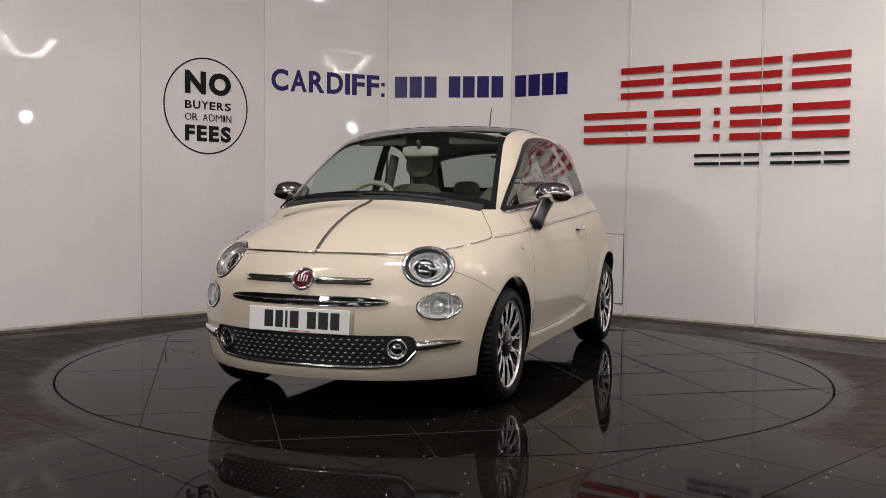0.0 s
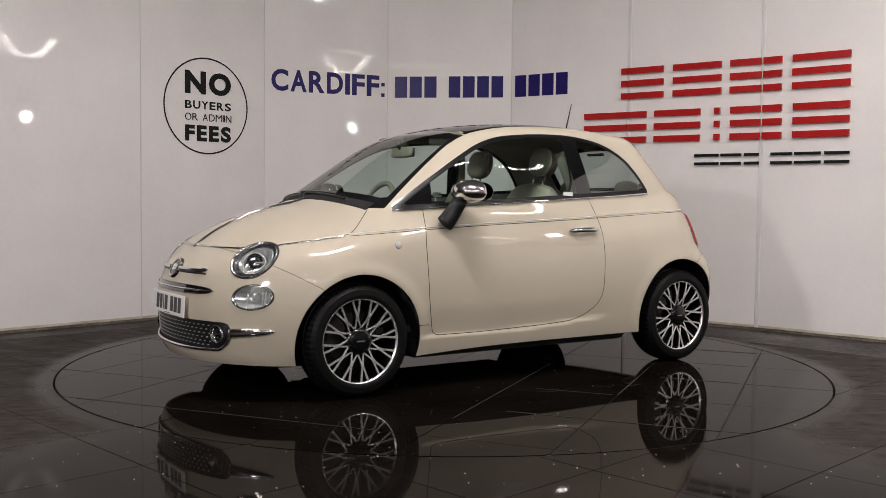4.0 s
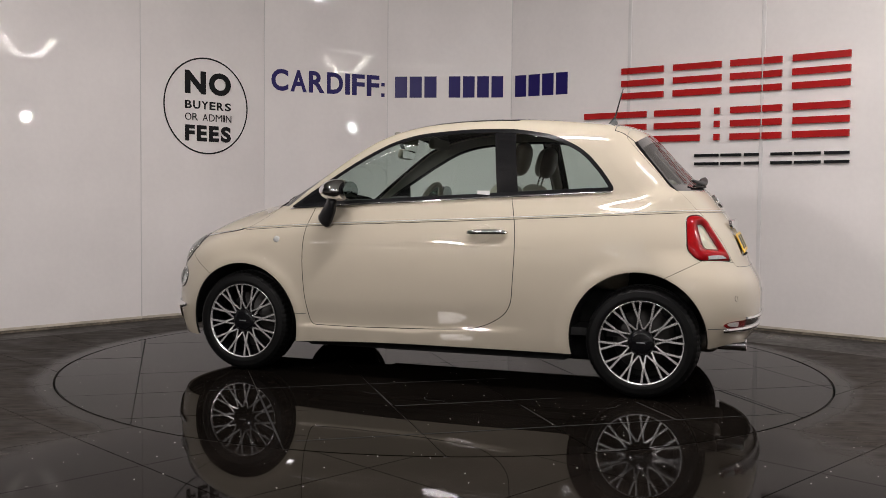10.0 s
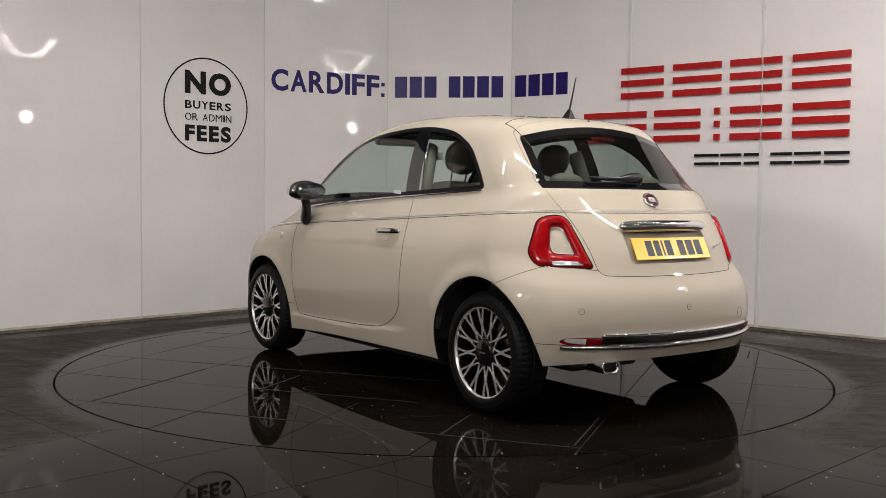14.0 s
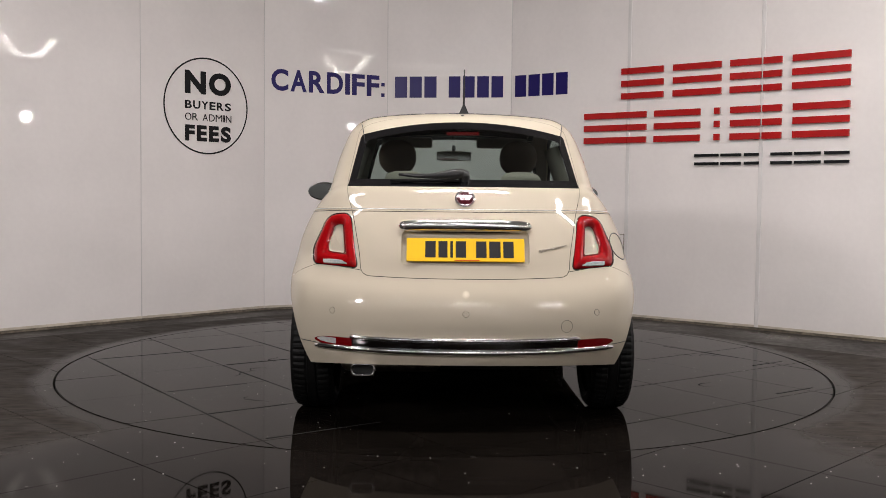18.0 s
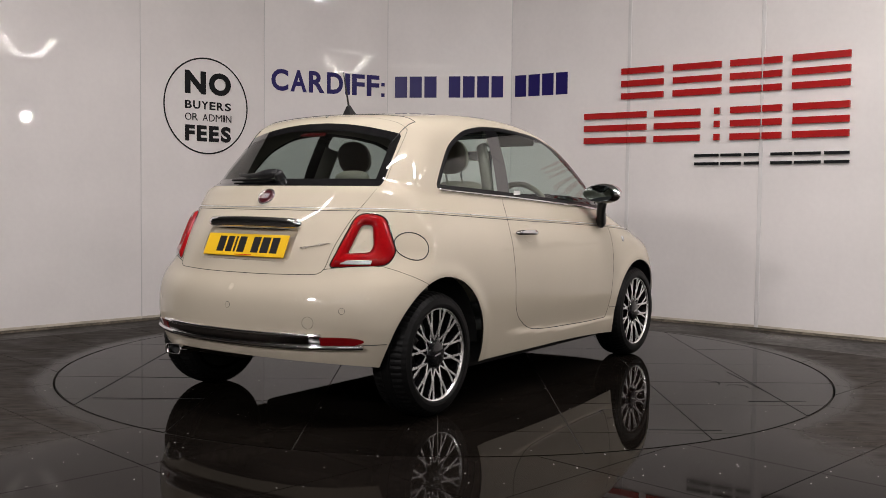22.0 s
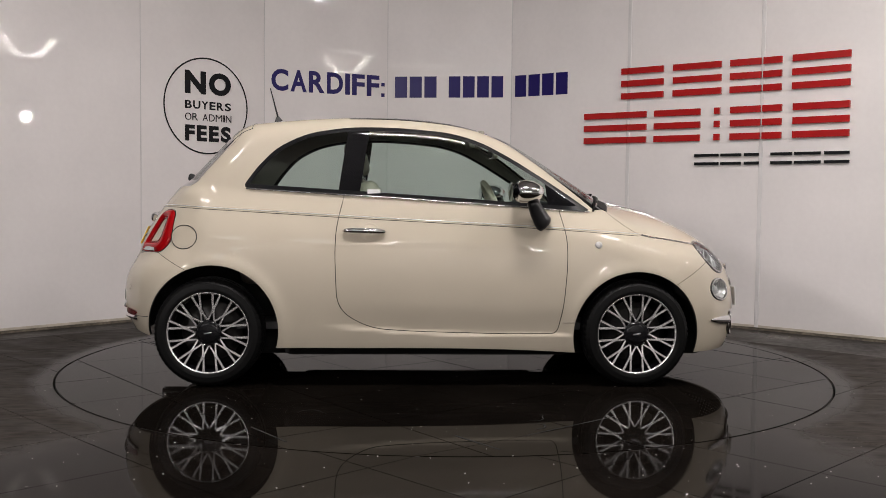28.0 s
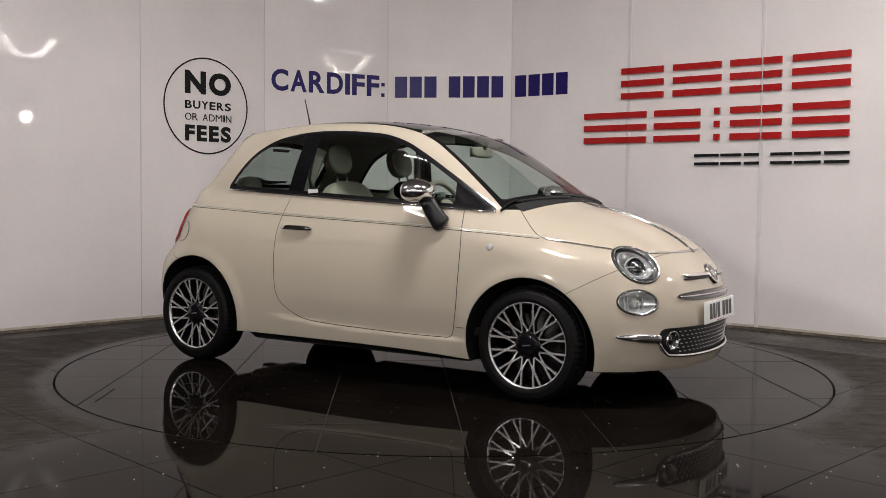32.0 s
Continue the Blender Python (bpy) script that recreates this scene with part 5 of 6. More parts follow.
def rear_details(car):
    p = Vector(on_end(0, 0.79, False))
    q1, q2 = Vector(on_end(0, 0.74, False)), Vector(on_end(0, 0.84, False))
    lean = math.degrees(math.atan2(q2.x - q1.x, 0.1))
    number_plate(car, pose(p.x + 0.005, 0, 0.788, 0, -lean, 180), PLATEYELLOW, "yellow rear plate with dark bars")
    # boot handle
    V, F = tube([on_end(y, 0.882 + 0.006 * (1 - (y / 0.3) ** 2), False, 0.014) for y in np.linspace(-0.296, 0.296, 48)], 0.027, 12, 0.7,
                taper=lambda t: math.sqrt(max(0.04, 1 - abs(2 * t - 1) ** 16)))
    hd = link_mesh("boot_handle", V, F, CHROME, car, "wide chrome boot handle", smooth=True)
    p = np.array(on_end(0, 1.012, False))
    n = body_normal(p)
    badge = disc("badge", p, n, [(0.047, -0.01), (0.047, 0.008), (0.042, 0.013), (0.037, 0.010), (0.036, 0.009)], CHROME, car, "round chrome badge with a red centre")
    V, F = lathe([(0.038, 0.009), (0.02, 0.012), (0.0, 0.013)], 36, "x")
    link_mesh("badge_centre", V, [f[::-1] for f in F], BADGERED, badge, "deep red enamel", smooth=True)
    for k, h in ((-0.017, 0.026), (-0.006, 0.029), (0.006, 0.029), (0.017, 0.026)):
        part("badge_bar", box_bm(0.011, 0.014, k - 0.0028, k + 0.0028, -h / 2, h / 2, 0.001, 1), SILVER, badge)
    # script emblem as a plain wavy stroke
    V, F = tube([on_end(-0.325 - 0.13 * k / 90, 0.782 + 0.026 * k / 90 + 0.006 * math.sin(k * 0.55) * (0.6 + 0.4 * math.sin(k * 0.13)), False, 0.003) for k in range(91)], 0.0018, 6)
    link_mesh("script_emblem", V, F, CHROME, car, "small chrome emblem stroke", smooth=True)
    for dz, m, r in ((0.0075, SILVER, 0.0026), (-0.0035, SIGNBLACK, 0.0018)):
        V, F = tube(tail_line(dz), r, 4)
        link_mesh("coach_line", V, F, m, car, "fine grey coach line across the tail", smooth=True)
    # bumper trim
    for z, r, nm in ((0.402, 0.0100, "bumper_trim"), (0.350, 0.0120, "bumper_trim")):
        V, F = tube([on_end(y, z + 0.008 * (y / 0.6) ** 2, False, 0.006) for y in np.linspace(-0.66 if z < 0.38 else -0.50, 0.66 if z < 0.38 else 0.50, 48)], r, 10, 0.8)
        link_mesh(nm, V, F, CHROME, car, "chrome bumper strip", smooth=True)

    def mid(u, v, o):
        return on_end((u - 0.5) * 1.0, 0.358 + v * 0.040, False, o)

    # chrome band; the dark floor it mirrors is put into its colour
    patch(mid, 30, 3, DARKCHROME, "bumper_trim_plate", car, "chrome band, darkened for the dark floor it mirrors", out=0.002)
    for s in (-1, 1):
        def lens(u, v, o):
            y = 0.495 + u * 0.17
            h = 0.021 * math.sqrt(max(0.03, 1 - u ** 3))
            return on_end(s * y, 0.380 + 0.006 * u + (v - 0.5) * 2 * h, False, o)

        patch(lens, 14, 4, REDDARK, "bumper_reflector", car, "red bumper lamp", out=0.006)
        if s > 0:
            def lens2(u, v, o):
                y = 0.565 + u * 0.085
                h = 0.012 * math.sqrt(max(0.03, 1 - u ** 3))
                return on_end(y, 0.385 + 0.006 * u + (v - 0.5) * 2 * h, False, o)

            patch(lens2, 10, 3, WHITELENS, "reversing_lamp", car, "clear reversing lamp", out=0.008)
    for y in (0.585, 0.0, -0.585):
        p = np.array(on_end(y, 0.518, False))
        disc("parking_sensor", p, body_normal(p), [(0.0125, -0.004), (0.0125, 0.001), (0.0105, 0.001), (0.0105, -0.001), (0.0, 0.0005)], PAINT, car, seg=20)
        disc("sensor_joint", p, body_normal(p), [(0.0145, -0.003), (0.0145, 0.0006), (0.0128, 0.0006), (0.0128, -0.003)], GREYTRIM, car, seg=20)
    p = np.array(on_end(-0.444, 0.462, False))
    disc("tow_cover_joint", p, body_normal(p), [(0.0275, -0.003), (0.0275, 0.0006), (0.0262, 0.0006), (0.0262, -0.003)], GREYTRIM, car, seg=28)
    # rear wiper
    wp = new("rear_wiper")
    wp.parent = car
    p = np.array(on_end(0.0, 1.105, False))
    n = body_normal(p)
    disc("pivot", p, n, [(0.026, -0.005), (0.024, 0.03), (0.018, 0.04), (0.0, 0.043)], BLACK, wp, seg=24)
    V, F = tube([on_end(0.0 + 0.30 * k / 12, 1.105 - 0.012 * math.sin(k / 12 * 3) + 0.004 * k / 12, False, 0.034 - 0.012 * k / 12) for k in range(13)], 0.021, 10, 0.8, taper=lambda t: (0.9 + 0.5 * math.sin(math.pi * min(1, t * 2.2))) * (1 - 0.65 * t))
    link_mesh("arm", V, F, BLACK, wp, smooth=True)
    V, F = tube([on_end(0.02 + 0.32 * k / 12, 1.087, False, 0.010) for k in range(13)], 0.006, 6)
    link_mesh("blade", V, F, RUBBER, wp, smooth=True)
    # high brake lamp and washer jet
    def hb(u, v, o):
        return on_end((u - 0.5) * 0.16, 1.332 + v * 0.014, False, o)

    patch(hb, 8, 2, REDDARK, "high_brake_lamp", car, "dark red high brake lamp", out=-0.012)
    p = np.array(on_end(0.0, 1.425, False))
    disc("washer_jet", p, body_normal(p), [(0.009, -0.004), (0.008, 0.004), (0.0, 0.006)], BLACK, car, seg=16)
    # exhaust
    ex = new("exhaust")
    ex.parent = car
    ex["label"] = "chrome oval exhaust tip"
    prof = corner_round([(-0.055, -0.026), (0.055, -0.026), (0.055, 0.026), (-0.055, 0.026)], 0.024, 5)
    V, F = [], []
    for xx, k in ((-1.42, 0.9), (-1.64, 1.0), (-1.655, 1.0), (-1.655, 0.82), (-1.64, 0.78), (-1.45, 0.76)):
        V += [(xx, 0.447 + p[0] * k, 0.262 + p[1] * k) for p in prof]
    m = len(prof)
    for k in range(5):
        F += [(k * m + a, k * m + (a + 1) % m, (k + 1) * m + (a + 1) % m, (k + 1) * m + a) for a in range(m)]
    link_mesh("tip", V, F, CHROME, ex, smooth=True)
    V, F = [(-1.61, 0.447 + p[0] * 0.84, 0.262 + p[1] * 0.84) for p in prof], [tuple(range(len(prof)))]
    link_mesh("bore", V, F, DARK, ex)
    part("silencer", box_bm(-1.52, -1.30, 0.10, 0.56, 0.225, 0.33, 0.045, 4), EXHAUST, ex, smooth=True)
    V, F = tube([(-1.30, 0.3, 0.26), (-1.0, 0.2, 0.22), (0.5, 0.12, 0.19)], 0.024, 10)
    link_mesh("pipe", V, F, EXHAUST, ex, smooth=True)
    # trailing beam
    V, F = tube([(-1.15, -0.6, 0.27), (-1.12, 0, 0.25), (-1.15, 0.6, 0.27)], 0.045, 10)
    link_mesh("rear_axle", V, F, DARK, car, smooth=True)


def side_details(car):
    lower = [(0.905, 0.950), (0.76, 0.9585), (0.45, 0.980), (0.134, 0.9975), (-0.18, 1.017), (-0.494, 1.0345), (-0.75, 1.0485), (-0.966, 1.061)]
    low = Curve(lower)
    stripe = STRIPE
    for s in (1, -1):
        V, F = tube([on_side(x, float(low(x)) - 0.004, 0.004, s) for x in np.linspace(0.90, -0.968, 60)], 0.0065, 8)
        link_mesh("belt_strip", V, F, CHROME, car, "chrome strip under the side windows", smooth=True)
        for dz, m, r in ((0.0075, SILVER, 0.0026), (-0.0035, SIGNBLACK, 0.0018)):
            V, F = tube([on_side(x, float(stripe(x)) + dz, 0.0002, s) for x in np.linspace(1.17, -0.80, 60)], r, 4)
            link_mesh("coach_line", V, F, m, car, "fine grey coach line along the side", smooth=True)
        V, F = tube([on_side(x, float(HOODLINE(x)), 0.002, s) for x in np.linspace(1.185, 1.505, 24)], 0.0058, 8)
        link_mesh("bonnet_side_strip", V, F, CHROME, car, "thin chrome strip", smooth=True)
        # door handle
        V, F = tube([on_side(x, 0.832 - 0.02 * (x + 0.33), 0.022 * (1 - ((x + 0.328) / 0.125) ** 4) + 0.004, s) for x in np.linspace(-0.213, -0.443, 20)], 0.0148, 12, 0.8,
                    taper=lambda t: math.sqrt(max(0.1, 1 - abs(2 * t - 1) ** 6)))
        link_mesh("door_handle", V, F, CHROME, car, "chrome pull handle", smooth=True)
        p = np.array(on_side(-0.30, 0.832, 0.0, 1))
        n = body_normal(p)
        disc("handle_cup", (p[0], s * p[1], p[2]), (n[0], s * n[1], n[2]), [(0.052, 0.0012), (0.049, 0.0025), (0.036, -0.004), (0.0, -0.012)], PAINT, car)
        p = np.array(on_side(0.932, 0.773, 0.0, 1))
        n = body_normal(p)
        disc("side_repeater", (p[0], s * p[1], p[2]), (n[0], s * n[1], n[2]), [(0.020, -0.002), (0.019, 0.002), (0.013, 0.005), (0.0, 0.006)], WHITELENS, car, "small clear side repeater", seg=24)
        # mirror
        mr = new("door_mirror")
        mr.parent = car
        mr["label"] = "chrome door mirror on a black arm"
        V, F = [], []
        nu, nv = 28, 18
        for i in range(nu):
            a = 2 * math.pi * i / nu
            for j in range(nv + 1):
                b = math.pi * j / nv
                ex, er = math.cos(b), math.sin(b) ** 0.85
                xx = 0.105 * ex if ex > 0 else 0.070 * ex * 0.9
                V.append((0.515 + xx, s * (0.838 + 0.112 * er * math.cos(a)), 1.050 + (0.067 if math.sin(a) > 0 else 0.056) * er * math.sin(a)))
        for i in range(nu):
            for j in range(nv):
                k = (i + 1) % nu
                f = (i * (nv + 1) + j, i * (nv + 1) + j + 1, k * (nv + 1) + j + 1, k * (nv + 1) + j)
                F.append(f if s < 0 else f[::-1])
        cap = [f for f in F if sum(V[i][0] for i in f) / 4 > 0.478 and sum(V[i][2] for i in f) / 4 > 1.008]
        rest = [f for f in F if f not in set(cap)]
        link_mesh("cap", V, cap, CHROME, mr, "chrome mirror cap", smooth=True)
        link_mesh("housing", V, rest, GLOSSBLACK, mr, smooth=True)
        V, F = lathe([(0.090, 0.0), (0.088, 0.004), (0.0, 0.005)], 32, "x")
        link_mesh("mirror_glass", [(0.447 - vx, s * (0.838 + vy * 1.12), 1.054 + vz * 0.56) for vx, vy, vz in V], F if s > 0 else [f[::-1] for f in F], MIRRORGLASS, mr, "silvered mirror glass")
        V, F = tube([(0.560, s * 0.815, 1.015), (0.575, s * 0.800, 0.985), (0.592, s * 0.788, 0.95), (0.608, s * 0.782, 0.925), (0.622, s * 0.776, 0.902), (0.634, s * 0.772, 0.886), (0.642, s * 0.768, 0.876), (0.647, s * 0.766, 0.871)], 0.050, 14, 0.62,
                    taper=lambda t: (0.80 + 0.3 * t) * math.sqrt(max(0.03, 1 - (max(0.0, t - 0.7) / 0.3) ** 2)))
        link_mesh("arm", V, F, BLACK, mr, smooth=True)
    # fuel flap on the right rear wing
    flap = []
    for a in np.linspace(0, 2 * math.pi, 49)[:-1]:
        flap.append(on_side(-1.285 + 0.074 * math.cos(a), 0.797 + 0.062 * math.sin(a), 0.0002, -1))
    V, F = tube(flap, 0.0026, 6, closed=True)
    link_mesh("fuel_flap_joint", V, F, BLACK, car, "round fuel flap joint", smooth=True)
    # joints of the roof spoiler and of the lower bumper corners
    for s in (1, -1):
        V, F = tube([on_top(-0.955 - 0.16 * q, s * (0.505 - 0.03 * q), 0.0004) for q in np.linspace(0, 1, 10)], 0.0022, 6)
        link_mesh("spoiler_joint", V, F, BLACK, car, smooth=True)
        V, F = tube([on_side(x, 0.372 + 0.05 * (x + 1.47), 0.0004, s) for x in np.linspace(-1.475, -1.56, 8)], 0.0018, 6)
        link_mesh("bumper_corner_joint", V, F, GREYTRIM, car, smooth=True)
        V, F = tube([on_side(x, 0.352 + 0.02 * (x - 0.80), 0.0004, s) for x in np.linspace(0.742, 0.812, 8)], 0.0018, 6)
        link_mesh("sill_joint", V, F, GREYTRIM, car, smooth=True)
    V, F = tube([on_top(-0.955, y, 0.0004) for y in np.linspace(-0.505, 0.505, 30)], 0.0022, 6)
    link_mesh("spoiler_joint", V, F, BLACK, car, "dark joint of the roof spoiler", smooth=True)
    # aerial
    ae = new("aerial")
    ae.parent = car
    ae["label"] = "short black whip aerial on a fin base"
    b = on_top(-0.85, -0.012)
    V = [(b[0] + 0.07, b[1] - 0.0, b[2] - 0.004), (b[0] - 0.04, b[1] - 0.026, b[2] - 0.008), (b[0] - 0.04, b[1] + 0.026, b[2] - 0.008), (b[0] + 0.02, b[1] - 0.014, b[2] + 0.006), (b[0] + 0.02, b[1] + 0.014, b[2] + 0.006),
         (b[0] - 0.012, b[1] - 0.005, b[2] + 0.045), (b[0] - 0.012, b[1] + 0.005, b[2] + 0.045), (b[0] - 0.03, b[1] - 0.005, b[2] + 0.040), (b[0] - 0.03, b[1] + 0.005, b[2] + 0.040)]
    F = [(0, 3, 4), (3, 5, 6, 4), (0, 1, 7, 5, 3), (0, 4, 6, 8, 2), (1, 2, 8, 7), (5, 7, 8, 6)]
    link_mesh("base", V, F, BLACK, ae)
    V, F = tube([(b[0] - 0.016, b[1], b[2] + 0.03), (-0.915, b[1], 1.668)], 0.0048, 8, taper=lambda t: 1.2 - 0.6 * t)
    link_mesh("whip", V, F, BLACK, ae, smooth=True)
    # wipers
    for y0, y1 in ((0.40, -0.12), (-0.08, -0.55)):
        wp = new("windscreen_wiper")
        wp.parent = car
        arm = [on_top(1.050 - 0.20 * y * y - 0.03 * k, y, 0.009) for k, y in ((q / 12, y0 + (y1 - y0) * q / 12) for q in range(13))]
        V, F = tube(arm, 0.007, 8, 0.7, taper=lambda t: 1.2 - 0.5 * t)
        link_mesh("arm", V, F, BLACK, wp, smooth=True)
        blade = [on_top(1.032 - 0.20 * y * y - 0.025 * k, y, 0.009) for k, y in ((q / 12, y0 - 0.05 + (y1 - y0 - 0.05) * q / 12) for q in range(13))]
        V, F = tube(blade, 0.0065, 6)
        link_mesh("blade", V, F, RUBBER, wp, smooth=True)
        p = np.array(on_top(1.062 - 0.20 * y0 * y0, y0))
        disc("pivot", p, (0.3, 0, 1), [(0.016, -0.02), (0.015, 0.006), (0.010, 0.012), (0.0, 0.013)], BLACK, wp, seg=18)

    def cowl(u, v, o):
        y = (u - 0.5) * 1.16
        return on_top(1.035 + v * 0.055 - 0.22 * y * y, y, o)

    patch(cowl, 24, 3, DARK, "scuttle_panel", car, "black scuttle panel below the windscreen", out=0.003)


def pillow(name, cx, cy, cz, rx, ry, rz, material, parent, tilt=0.0, power=0.55, label=""):
    """A soft rounded cushion."""
    V, F = [], []
    nu, nv = 28, 16
    for i in range(nu):
        a = 2 * math.pi * i / nu
        for j in range(nv + 1):
            b = math.pi * j / nv - math.pi / 2
            c = lambda q: math.copysign(abs(q) ** power, q)
            V.append((rx * c(math.cos(b)) * c(math.cos(a)), ry * c(math.cos(b)) * c(math.sin(a)), rz * c(math.sin(b))))
    for i in range(nu):
        for j in range(nv):
            k = (i + 1) % nu
            F.append((i * (nv + 1) + j, k * (nv + 1) + j, k * (nv + 1) + j + 1, i * (nv + 1) + j + 1))
    return link_mesh(name, V, F, material, parent, label, smooth=True, at=pose(cx, cy, cz, 0, tilt, 0))


def interior(car):
    for s in (1, -1):
        seat = new("front_seat")
        seat.parent = car
        seat["label"] = "cream leather front seat with round headrest"
        pillow("cushion", 0.05, s * 0.34, 0.52, 0.26, 0.24, 0.09, CREAMLEATHER, seat, -6)
        pillow("backrest", -0.25, s * 0.34, 0.82, 0.085, 0.235, 0.30, CREAMLEATHER, seat, -16, 0.6)
        pillow("headrest", -0.40, s * 0.338, 1.245, 0.050, 0.105, 0.098, BROWNLEATHER, seat, -14, 0.85, "round brown headrest with cream front")
        pillow("headrest_front", -0.365, s * 0.338, 1.247, 0.036, 0.098, 0.092, CREAMLEATHER, seat, -14, 0.85)
        for k in (-0.05, 0.05):
            V, F = tube([(-0.335, s * 0.338 + k, 1.08), (-0.37, s * 0.338 + k, 1.19)], 0.006, 8)
            link_mesh("headrest_post", V, F, CHROME, seat, smooth=True)
    rs = new("rear_seat")
    rs.parent = car
    pillow("cushion", -0.82, 0, 0.62, 0.24, 0.55, 0.09, CREAMLEATHER, rs, -8, 0.45)
    pillow("backrest", -1.10, 0, 0.86, 0.08, 0.56, 0.22, CREAMLEATHER, rs, -22, 0.45)
    for s in (1, -1):
        pillow("headrest", -1.16, s * 0.28, 1.09, 0.045, 0.10, 0.055, CREAMLEATHER, rs, -18, 0.7)
    # dashboard
    db = new("dashboard")
    db.parent = car
    pillow("top_pad", 0.78, 0, 0.925, 0.22, 0.60, 0.075, GREYTRIM, db, 4, 0.4)
    pillow("fascia", 0.62, 0, 0.83, 0.06, 0.58, 0.07, PAINT, db, 0, 0.4, "cream painted fascia")
    pillow("instrument_hood", 0.60, -0.34, 0.965, 0.10, 0.14, 0.065, GREYTRIM, db, 0, 0.8)
    part("centre_console", box_bm(0.35, 0.62, -0.10, 0.10, 0.45, 0.86, 0.03, 3), GREYTRIM, db)
    # steering wheel
    sw = new("steering_wheel")
    sw.parent = car
    sw["label"] = "cream leather steering wheel"
    m = pose(0.42, -0.345, 0.945, 0, -24, 0)
    V, F = tube([(0, 0.178 * math.cos(a), 0.178 * math.sin(a)) for a in np.linspace(0, 2 * math.pi, 41)[:-1]], 0.017, 8, closed=True)
    link_mesh("rim", V, F, CREAMLEATHER, sw, smooth=True, at=m)
    hub = pillow("hub", 0, 0, 0, 0.025, 0.07, 0.07, CREAMLEATHER, sw, 0, 0.8)
    hub.matrix_basis = m
    for a in (200, 340, 270):
        V, F = tube([(0, 0.05 * math.cos(radians(a)), 0.05 * math.sin(radians(a))), (0, 0.172 * math.cos(radians(a)), 0.172 * math.sin(radians(a)))], 0.014, 8, 1.4)
        link_mesh("spoke", V, F, GREYTRIM, sw, smooth=True, at=m)
    V, F = tube([(0.40, -0.345, 0.94), (0.62, -0.345, 0.86)], 0.03, 10)
    link_mesh("column", V, F, GREYTRIM, sw, smooth=True)
    # mirror inside the screen
    im = new("interior_mirror")
    im.parent = car
    pillow("housing", 0.44, 0.0, 1.29, 0.018, 0.112, 0.032, CREAMLEATHER, im, -8, 0.5)
    part("mirror_glass", box_bm(0.418, 0.422, -0.112, 0.112, 1.262, 1.315, 0.002, 1), CHROME, im)
    V, F = tube([(0.45, 0, 1.31), (0.475, 0, 1.355)], 0.012, 8)
    link_mesh("stalk", V, F, GREYTRIM, im, smooth=True)
    for s in (1, -1):
        part("sun_visor", box_bm(0.30, 0.34, s * 0.30 - 0.16, s * 0.30 + 0.16, 1.335, 1.40, 0.012, 2), HEADLINE, car)
        # pillar trims
        V, F = tube([(-0.40, s * 0.60, 0.9), (-0.41, s * 0.59, 1.1), (-0.37, s * 0.525, 1.30)], 0.045, 10, 0.5)
        link_mesh("pillar_trim", V, F, HEADLINE, car, smooth=True)
        V, F = tube([(-0.36, s * 0.575, 1.32), (-0.39, s * 0.60, 1.12), (-0.30, s * 0.58, 0.85)], 0.012, 6, 0.4)
        link_mesh("seat_belt", V, F, GREYTRIM, car, smooth=True)
        part("window_sticker", box_bm(-0.315, -0.245, s * 0.698, s * 0.6995, 1.025, 1.06), PLATEWHITE, car, "small white window sticker")
    part("parcel_shelf", box_bm(-1.30, -1.14, -0.45, 0.45, 0.985, 1.005, 0.006), GREYTRIM, car)
    part("cabin_floor", box_bm(-1.2, 1.0, -0.68, 0.68, 0.30, 0.34), GREYTRIM, car)


# ------------------------------------------------------------ wall lettering
def on_wall(i, s, z, out=0.0):
    a, b, d, nrm = wall_frame(i)
    m = Matrix((d, -nrm, Vector((0, 0, 1)))).transposed().to_4x4()
    m.translation = a + d * s + nrm * out + Vector((0, 0, z))
    return m


def letter(ch, i, s0, s1, z0, z1, material, parent, name="letter", bold=0.0):
    """A flat vinyl glyph stretched to its box on wall panel i."""
    cu = bpy.data.curves.new("glyph", "FONT")
    cu.body, cu.size, cu.resolution_u, cu.offset = ch, 1.0, 4, bold
    tmp = bpy.data.objects.new("glyph", cu)
    scene.collection.objects.link(tmp)
    dg = bpy.context.evaluated_depsgraph_get()
    me = bpy.data.meshes.new_from_object(tmp.evaluated_get(dg))
    bpy.data.objects.remove(tmp)
    co = np.array([v.co for v in me.vertices])
    lo, hi = co.min(0), co.max(0)
    V = [((p[0] - lo[0]) / (hi[0] - lo[0]) * (s1 - s0), 0.0, (p[1] - lo[1]) / (hi[1] - lo[1]) * (z1 - z0)) for p in co]
    F = [tuple(p.vertices) for p in me.polygons]
    bpy.data.meshes.remove(me)
    return link_mesh(name, V, F, material, parent, at=on_wall(i, s0, z0, 0.004))


GLYPH_W = {"N": 0.72, "O": 0.78, "B": 0.67, "U": 0.72, "Y": 0.67, "E": 0.62, "R": 0.70, "S": 0.64, "A": 0.70, "D": 0.72, "M": 0.85, "I": 0.22, "F": 0.58, "C": 0.72, " ": 0.32, ":": 0.16}


def text_row(txt, i, s0, s1, z0, z1, material, parent, gap=0.12, bold=0.02):
    ws = [GLYPH_W[c] for c in txt]
    k = (s1 - s0) / (sum(ws) + gap * (len(txt) - 1))
    s = s0
    for c, w in zip(txt, ws):
        if c != " ":
            if c == ":":
                for lo in (0.0, 0.50):
                    slab(i, s, s + w * k, z0 + (z1 - z0) * lo, z0 + (z1 - z0) * (lo + 0.17), material, parent, 0.0006, name="dot")
            else:
                letter(c, i, s, s + w * k, z0, z1, material, parent, "letter", bold)
        s += (w + gap) * k


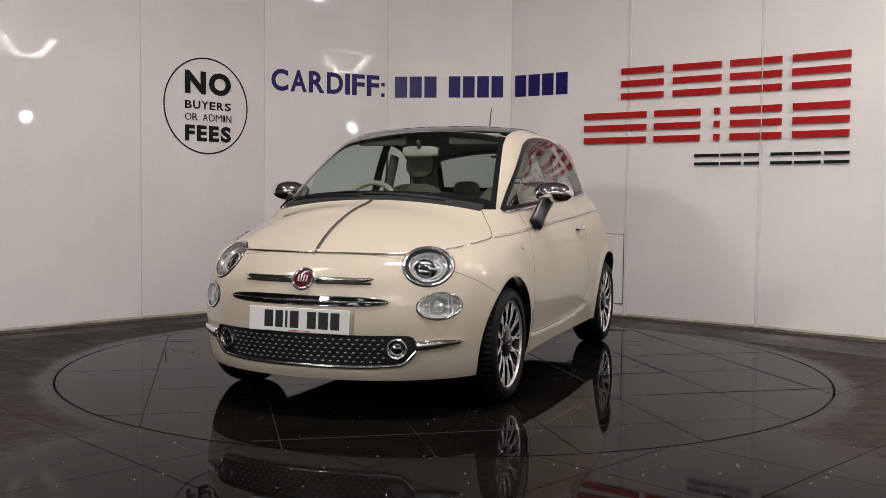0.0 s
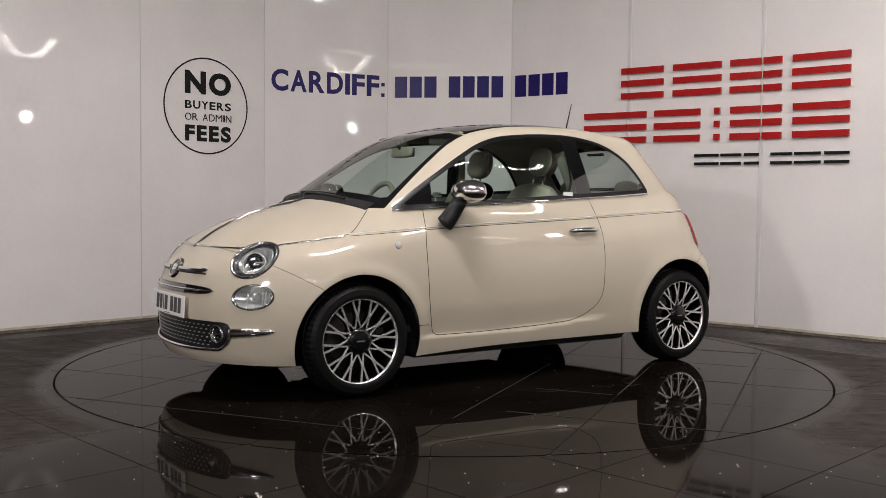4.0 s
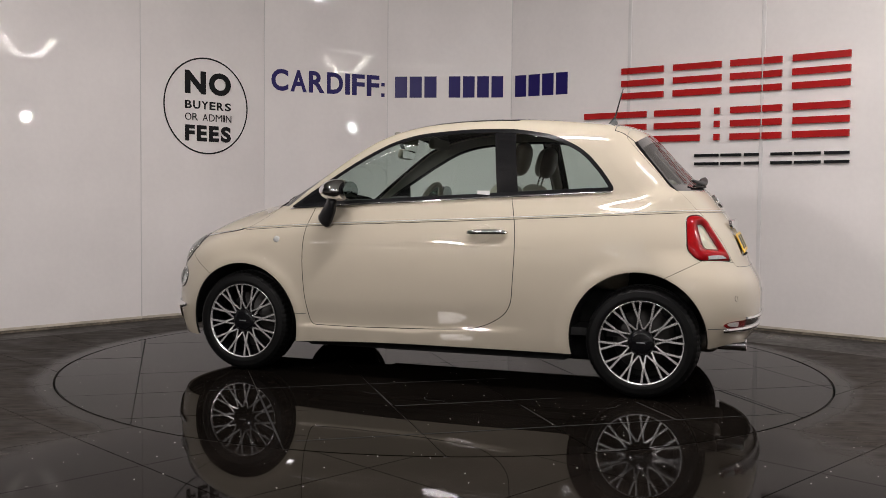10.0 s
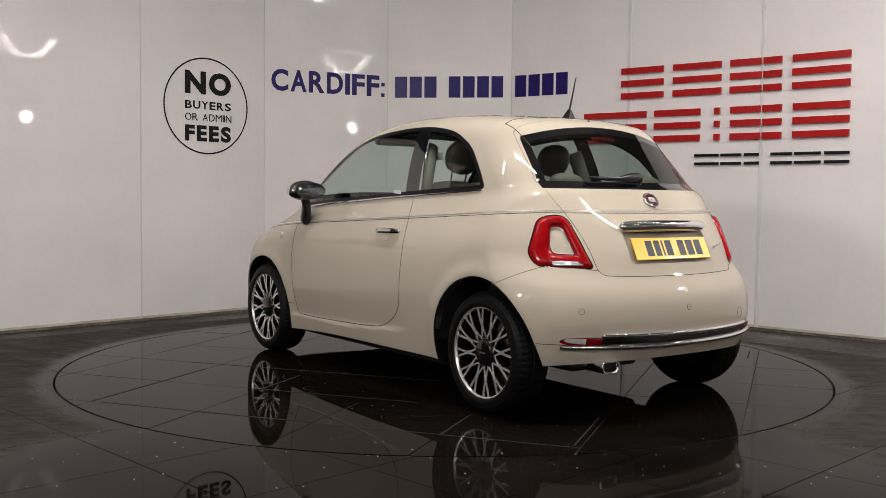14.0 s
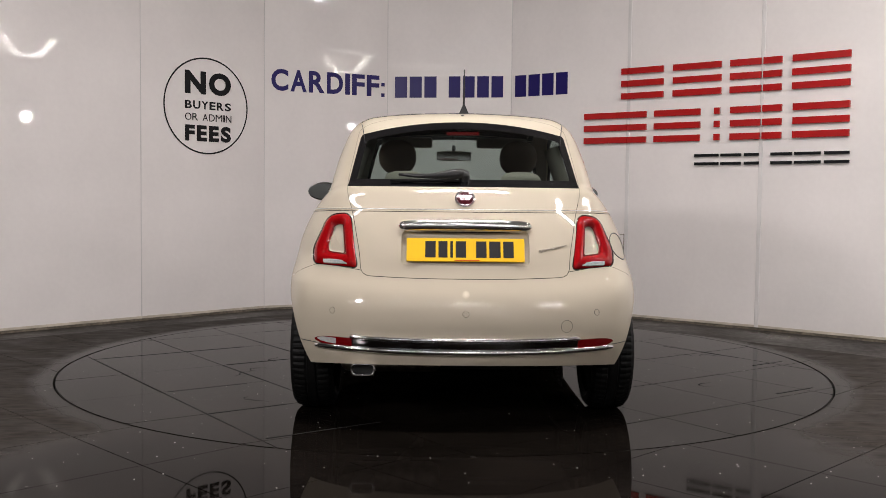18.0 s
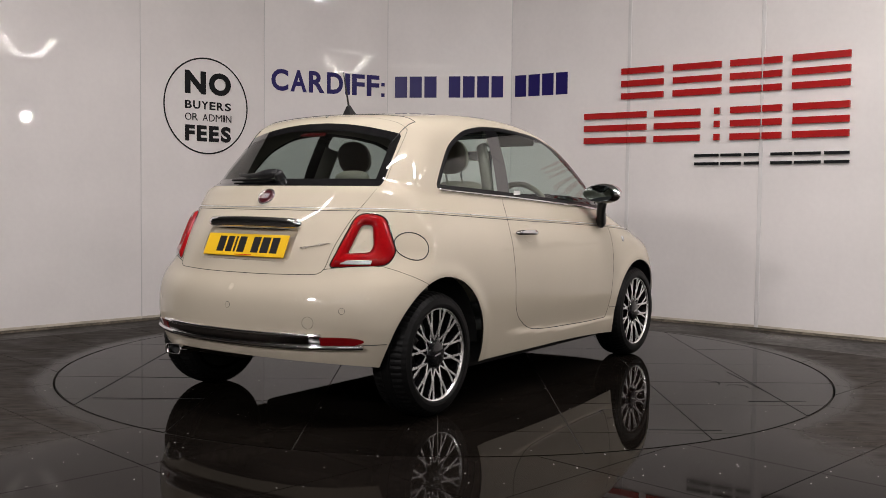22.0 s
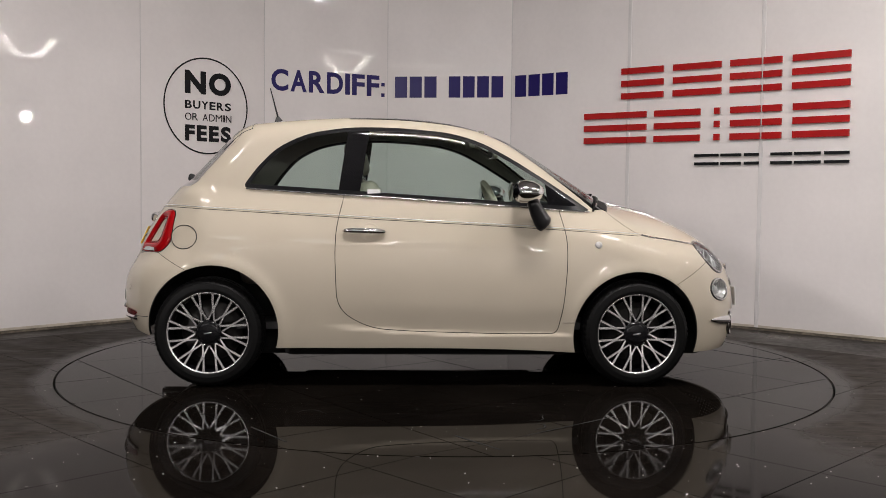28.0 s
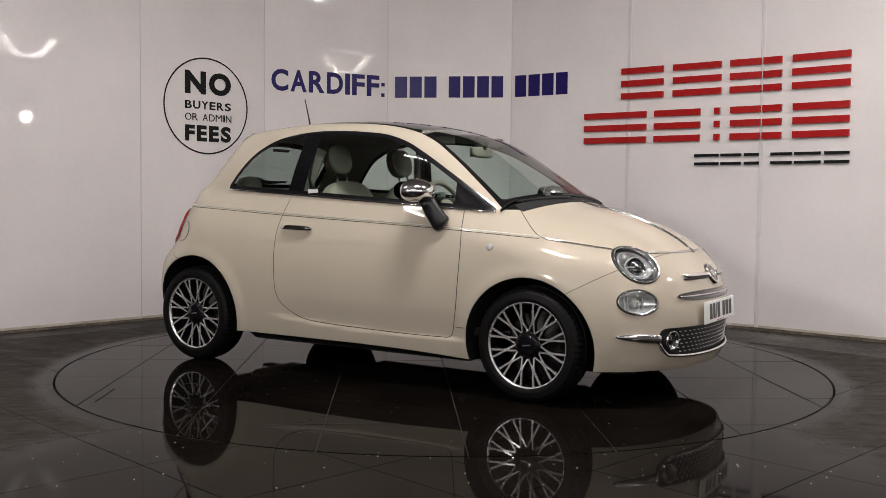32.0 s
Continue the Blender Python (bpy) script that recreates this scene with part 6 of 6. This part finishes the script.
def slab(i, s0, s1, z0, z1, material, parent, depth=0.022, slant=0.0, name="bar"):
    V = []
    for y in (0, -depth):
        V += [(0, y, 0), (s1 - s0, y, 0), (s1 - s0 + slant, y, z1 - z0), (slant, y, z1 - z0)]
    F = [(4, 5, 6, 7), (0, 3, 2, 1), (0, 1, 5, 4), (1, 2, 6, 5), (2, 3, 7, 6), (3, 0, 4, 7)]
    return link_mesh(name, V, F, material, parent, at=on_wall(i, s0, z0, 0.0035))


def build_signs():
    g = tagged(new("wall_notice"), "round black outlined vinyl notice about fees on the white wall", "wall sign")
    n = 72
    V = []
    for k in range(n):
        a = 2 * math.pi * k / n
        for rx, rz in ((0.410, 0.408), (0.397, 0.395)):
            V.append((rx * math.cos(a), 0, rz * math.sin(a)))
    F = [(2 * k, 2 * k + 1, 2 * ((k + 1) % n) + 1, 2 * ((k + 1) % n)) for k in range(n)]
    link_mesh("outline_ring", V, F, SIGNBLACK, g, at=on_wall(4, 0.609, 1.779, 0.004))
    text_row("NO", 4, 0.399, 0.848, 1.875, 2.068, SIGNBLACK, g, 0.10, 0.05)
    text_row("BUYERS", 4, 0.399, 0.848, 1.750, 1.818, SIGNBLACK, g, 0.12, 0.03)
    text_row("OR ADMIN", 4, 0.399, 0.852, 1.652, 1.713, SIGNBLACK, g, 0.12, 0.0)
    text_row("FEES", 4, 0.399, 0.848, 1.479, 1.614, SIGNBLACK, g, 0.12, 0.05)
    c = tagged(new("wall_lettering"), "dark blue vinyl town name and plain bars on the white wall", "wall sign")
    text_row("CARDIFF:", 5, 0.062, 1.160, 1.968, 2.164, SIGNBLUE, c, 0.09, 0.032)
    for i, s0, s1, k in ((6, 0.060, 0.480, 3), (6, 0.571, 1.106, 4), (7, 0.031, 0.606, 4)):
        w = (s1 - s0) / k
        for q in range(k):
            slab(i, s0 + q * w + 0.012, s0 + (q + 1) * w - 0.012, 1.962, 2.160, SIGNBLUE, c, 0.0006)
    r = tagged(new("wall_logo"), "raised glossy red and black logo bars on the white wall", "wall sign")

    # two rows of plain bars
    for z0, z1, cells in ((1.884, 2.148, ((7, 1.126, 1.185), (8, 0.0, 0.325), (8, 0.412, 0.828), (8, 0.901, 1.155), (9, 0.012, 0.160), (9, 0.245, 0.684))),
                          (1.510, 1.775, ((7, 0.775, 1.185), (8, 0.0, 0.175), (8, 0.248, 0.656), (8, 0.775, 0.822), (8, 0.910, 1.155), (9, 0.012, 0.167), (9, 0.256, 0.685)))):
        for i, s0, s1 in cells:
            for k in (0, 1, 2):
                zz = z0 + k * (z1 - z0 - 0.052) / 2
                slab(i, s0, s1, zz, zz + 0.052, SIGNRED, r)
    for i, s0, s1 in ((8, 0.613, 0.818), (8, 0.836, 1.005), (8, 1.031, 1.150), (9, 0.086, 0.255), (9, 0.275, 0.478), (9, 0.505, 0.690)):
        slab(i, s0, s1, 1.380, 1.402, SIGNBLACK, r, 0.016)
        slab(i, s0, s1, 1.312, 1.334, SIGNBLACK, r, 0.016)
    # access hatch low in the wall
    h = tagged(new("wall_hatch"), "plain white access hatch in the panelled wall", "hatch")
    a = on_wall(7, 0.79, 0.12, 0.003)
    part("hatch_panel", box_bm(0.0, 0.375, -0.003, 0.004, 0.0, 0.60, 0.002, 1), WALLWHITE, h, at=a)
    for x0, x1, z0, z1 in ((0, 0.385, 0.60, 0.606), (0.379, 0.385, 0, 0.60), (0, 0.385, -0.006, 0)):
        part("hatch_joint", box_bm(x0, x1, -0.004, 0.004, z0, z1), GRIME, h, at=a)
build_signs()
build_room()
TABLE = build_turntable()
CAR, _, _ = build_car()
front_details(CAR)
rear_details(CAR)
side_details(CAR)
interior(CAR)


def motions():
    rows_t, rows_c = [], []
    for k in range(33):
        t = float(k)
        a = TURN0 + RATE * t
        m = pose(0, 0, 0, 0, 0, a)
        rows_t.append((t, m))
        rows_c.append((t, m @ pose(CAR_OFF[0], CAR_OFF[1], 0)))
    walk(TABLE, rows_t)
    walk(CAR, rows_c)


motions()
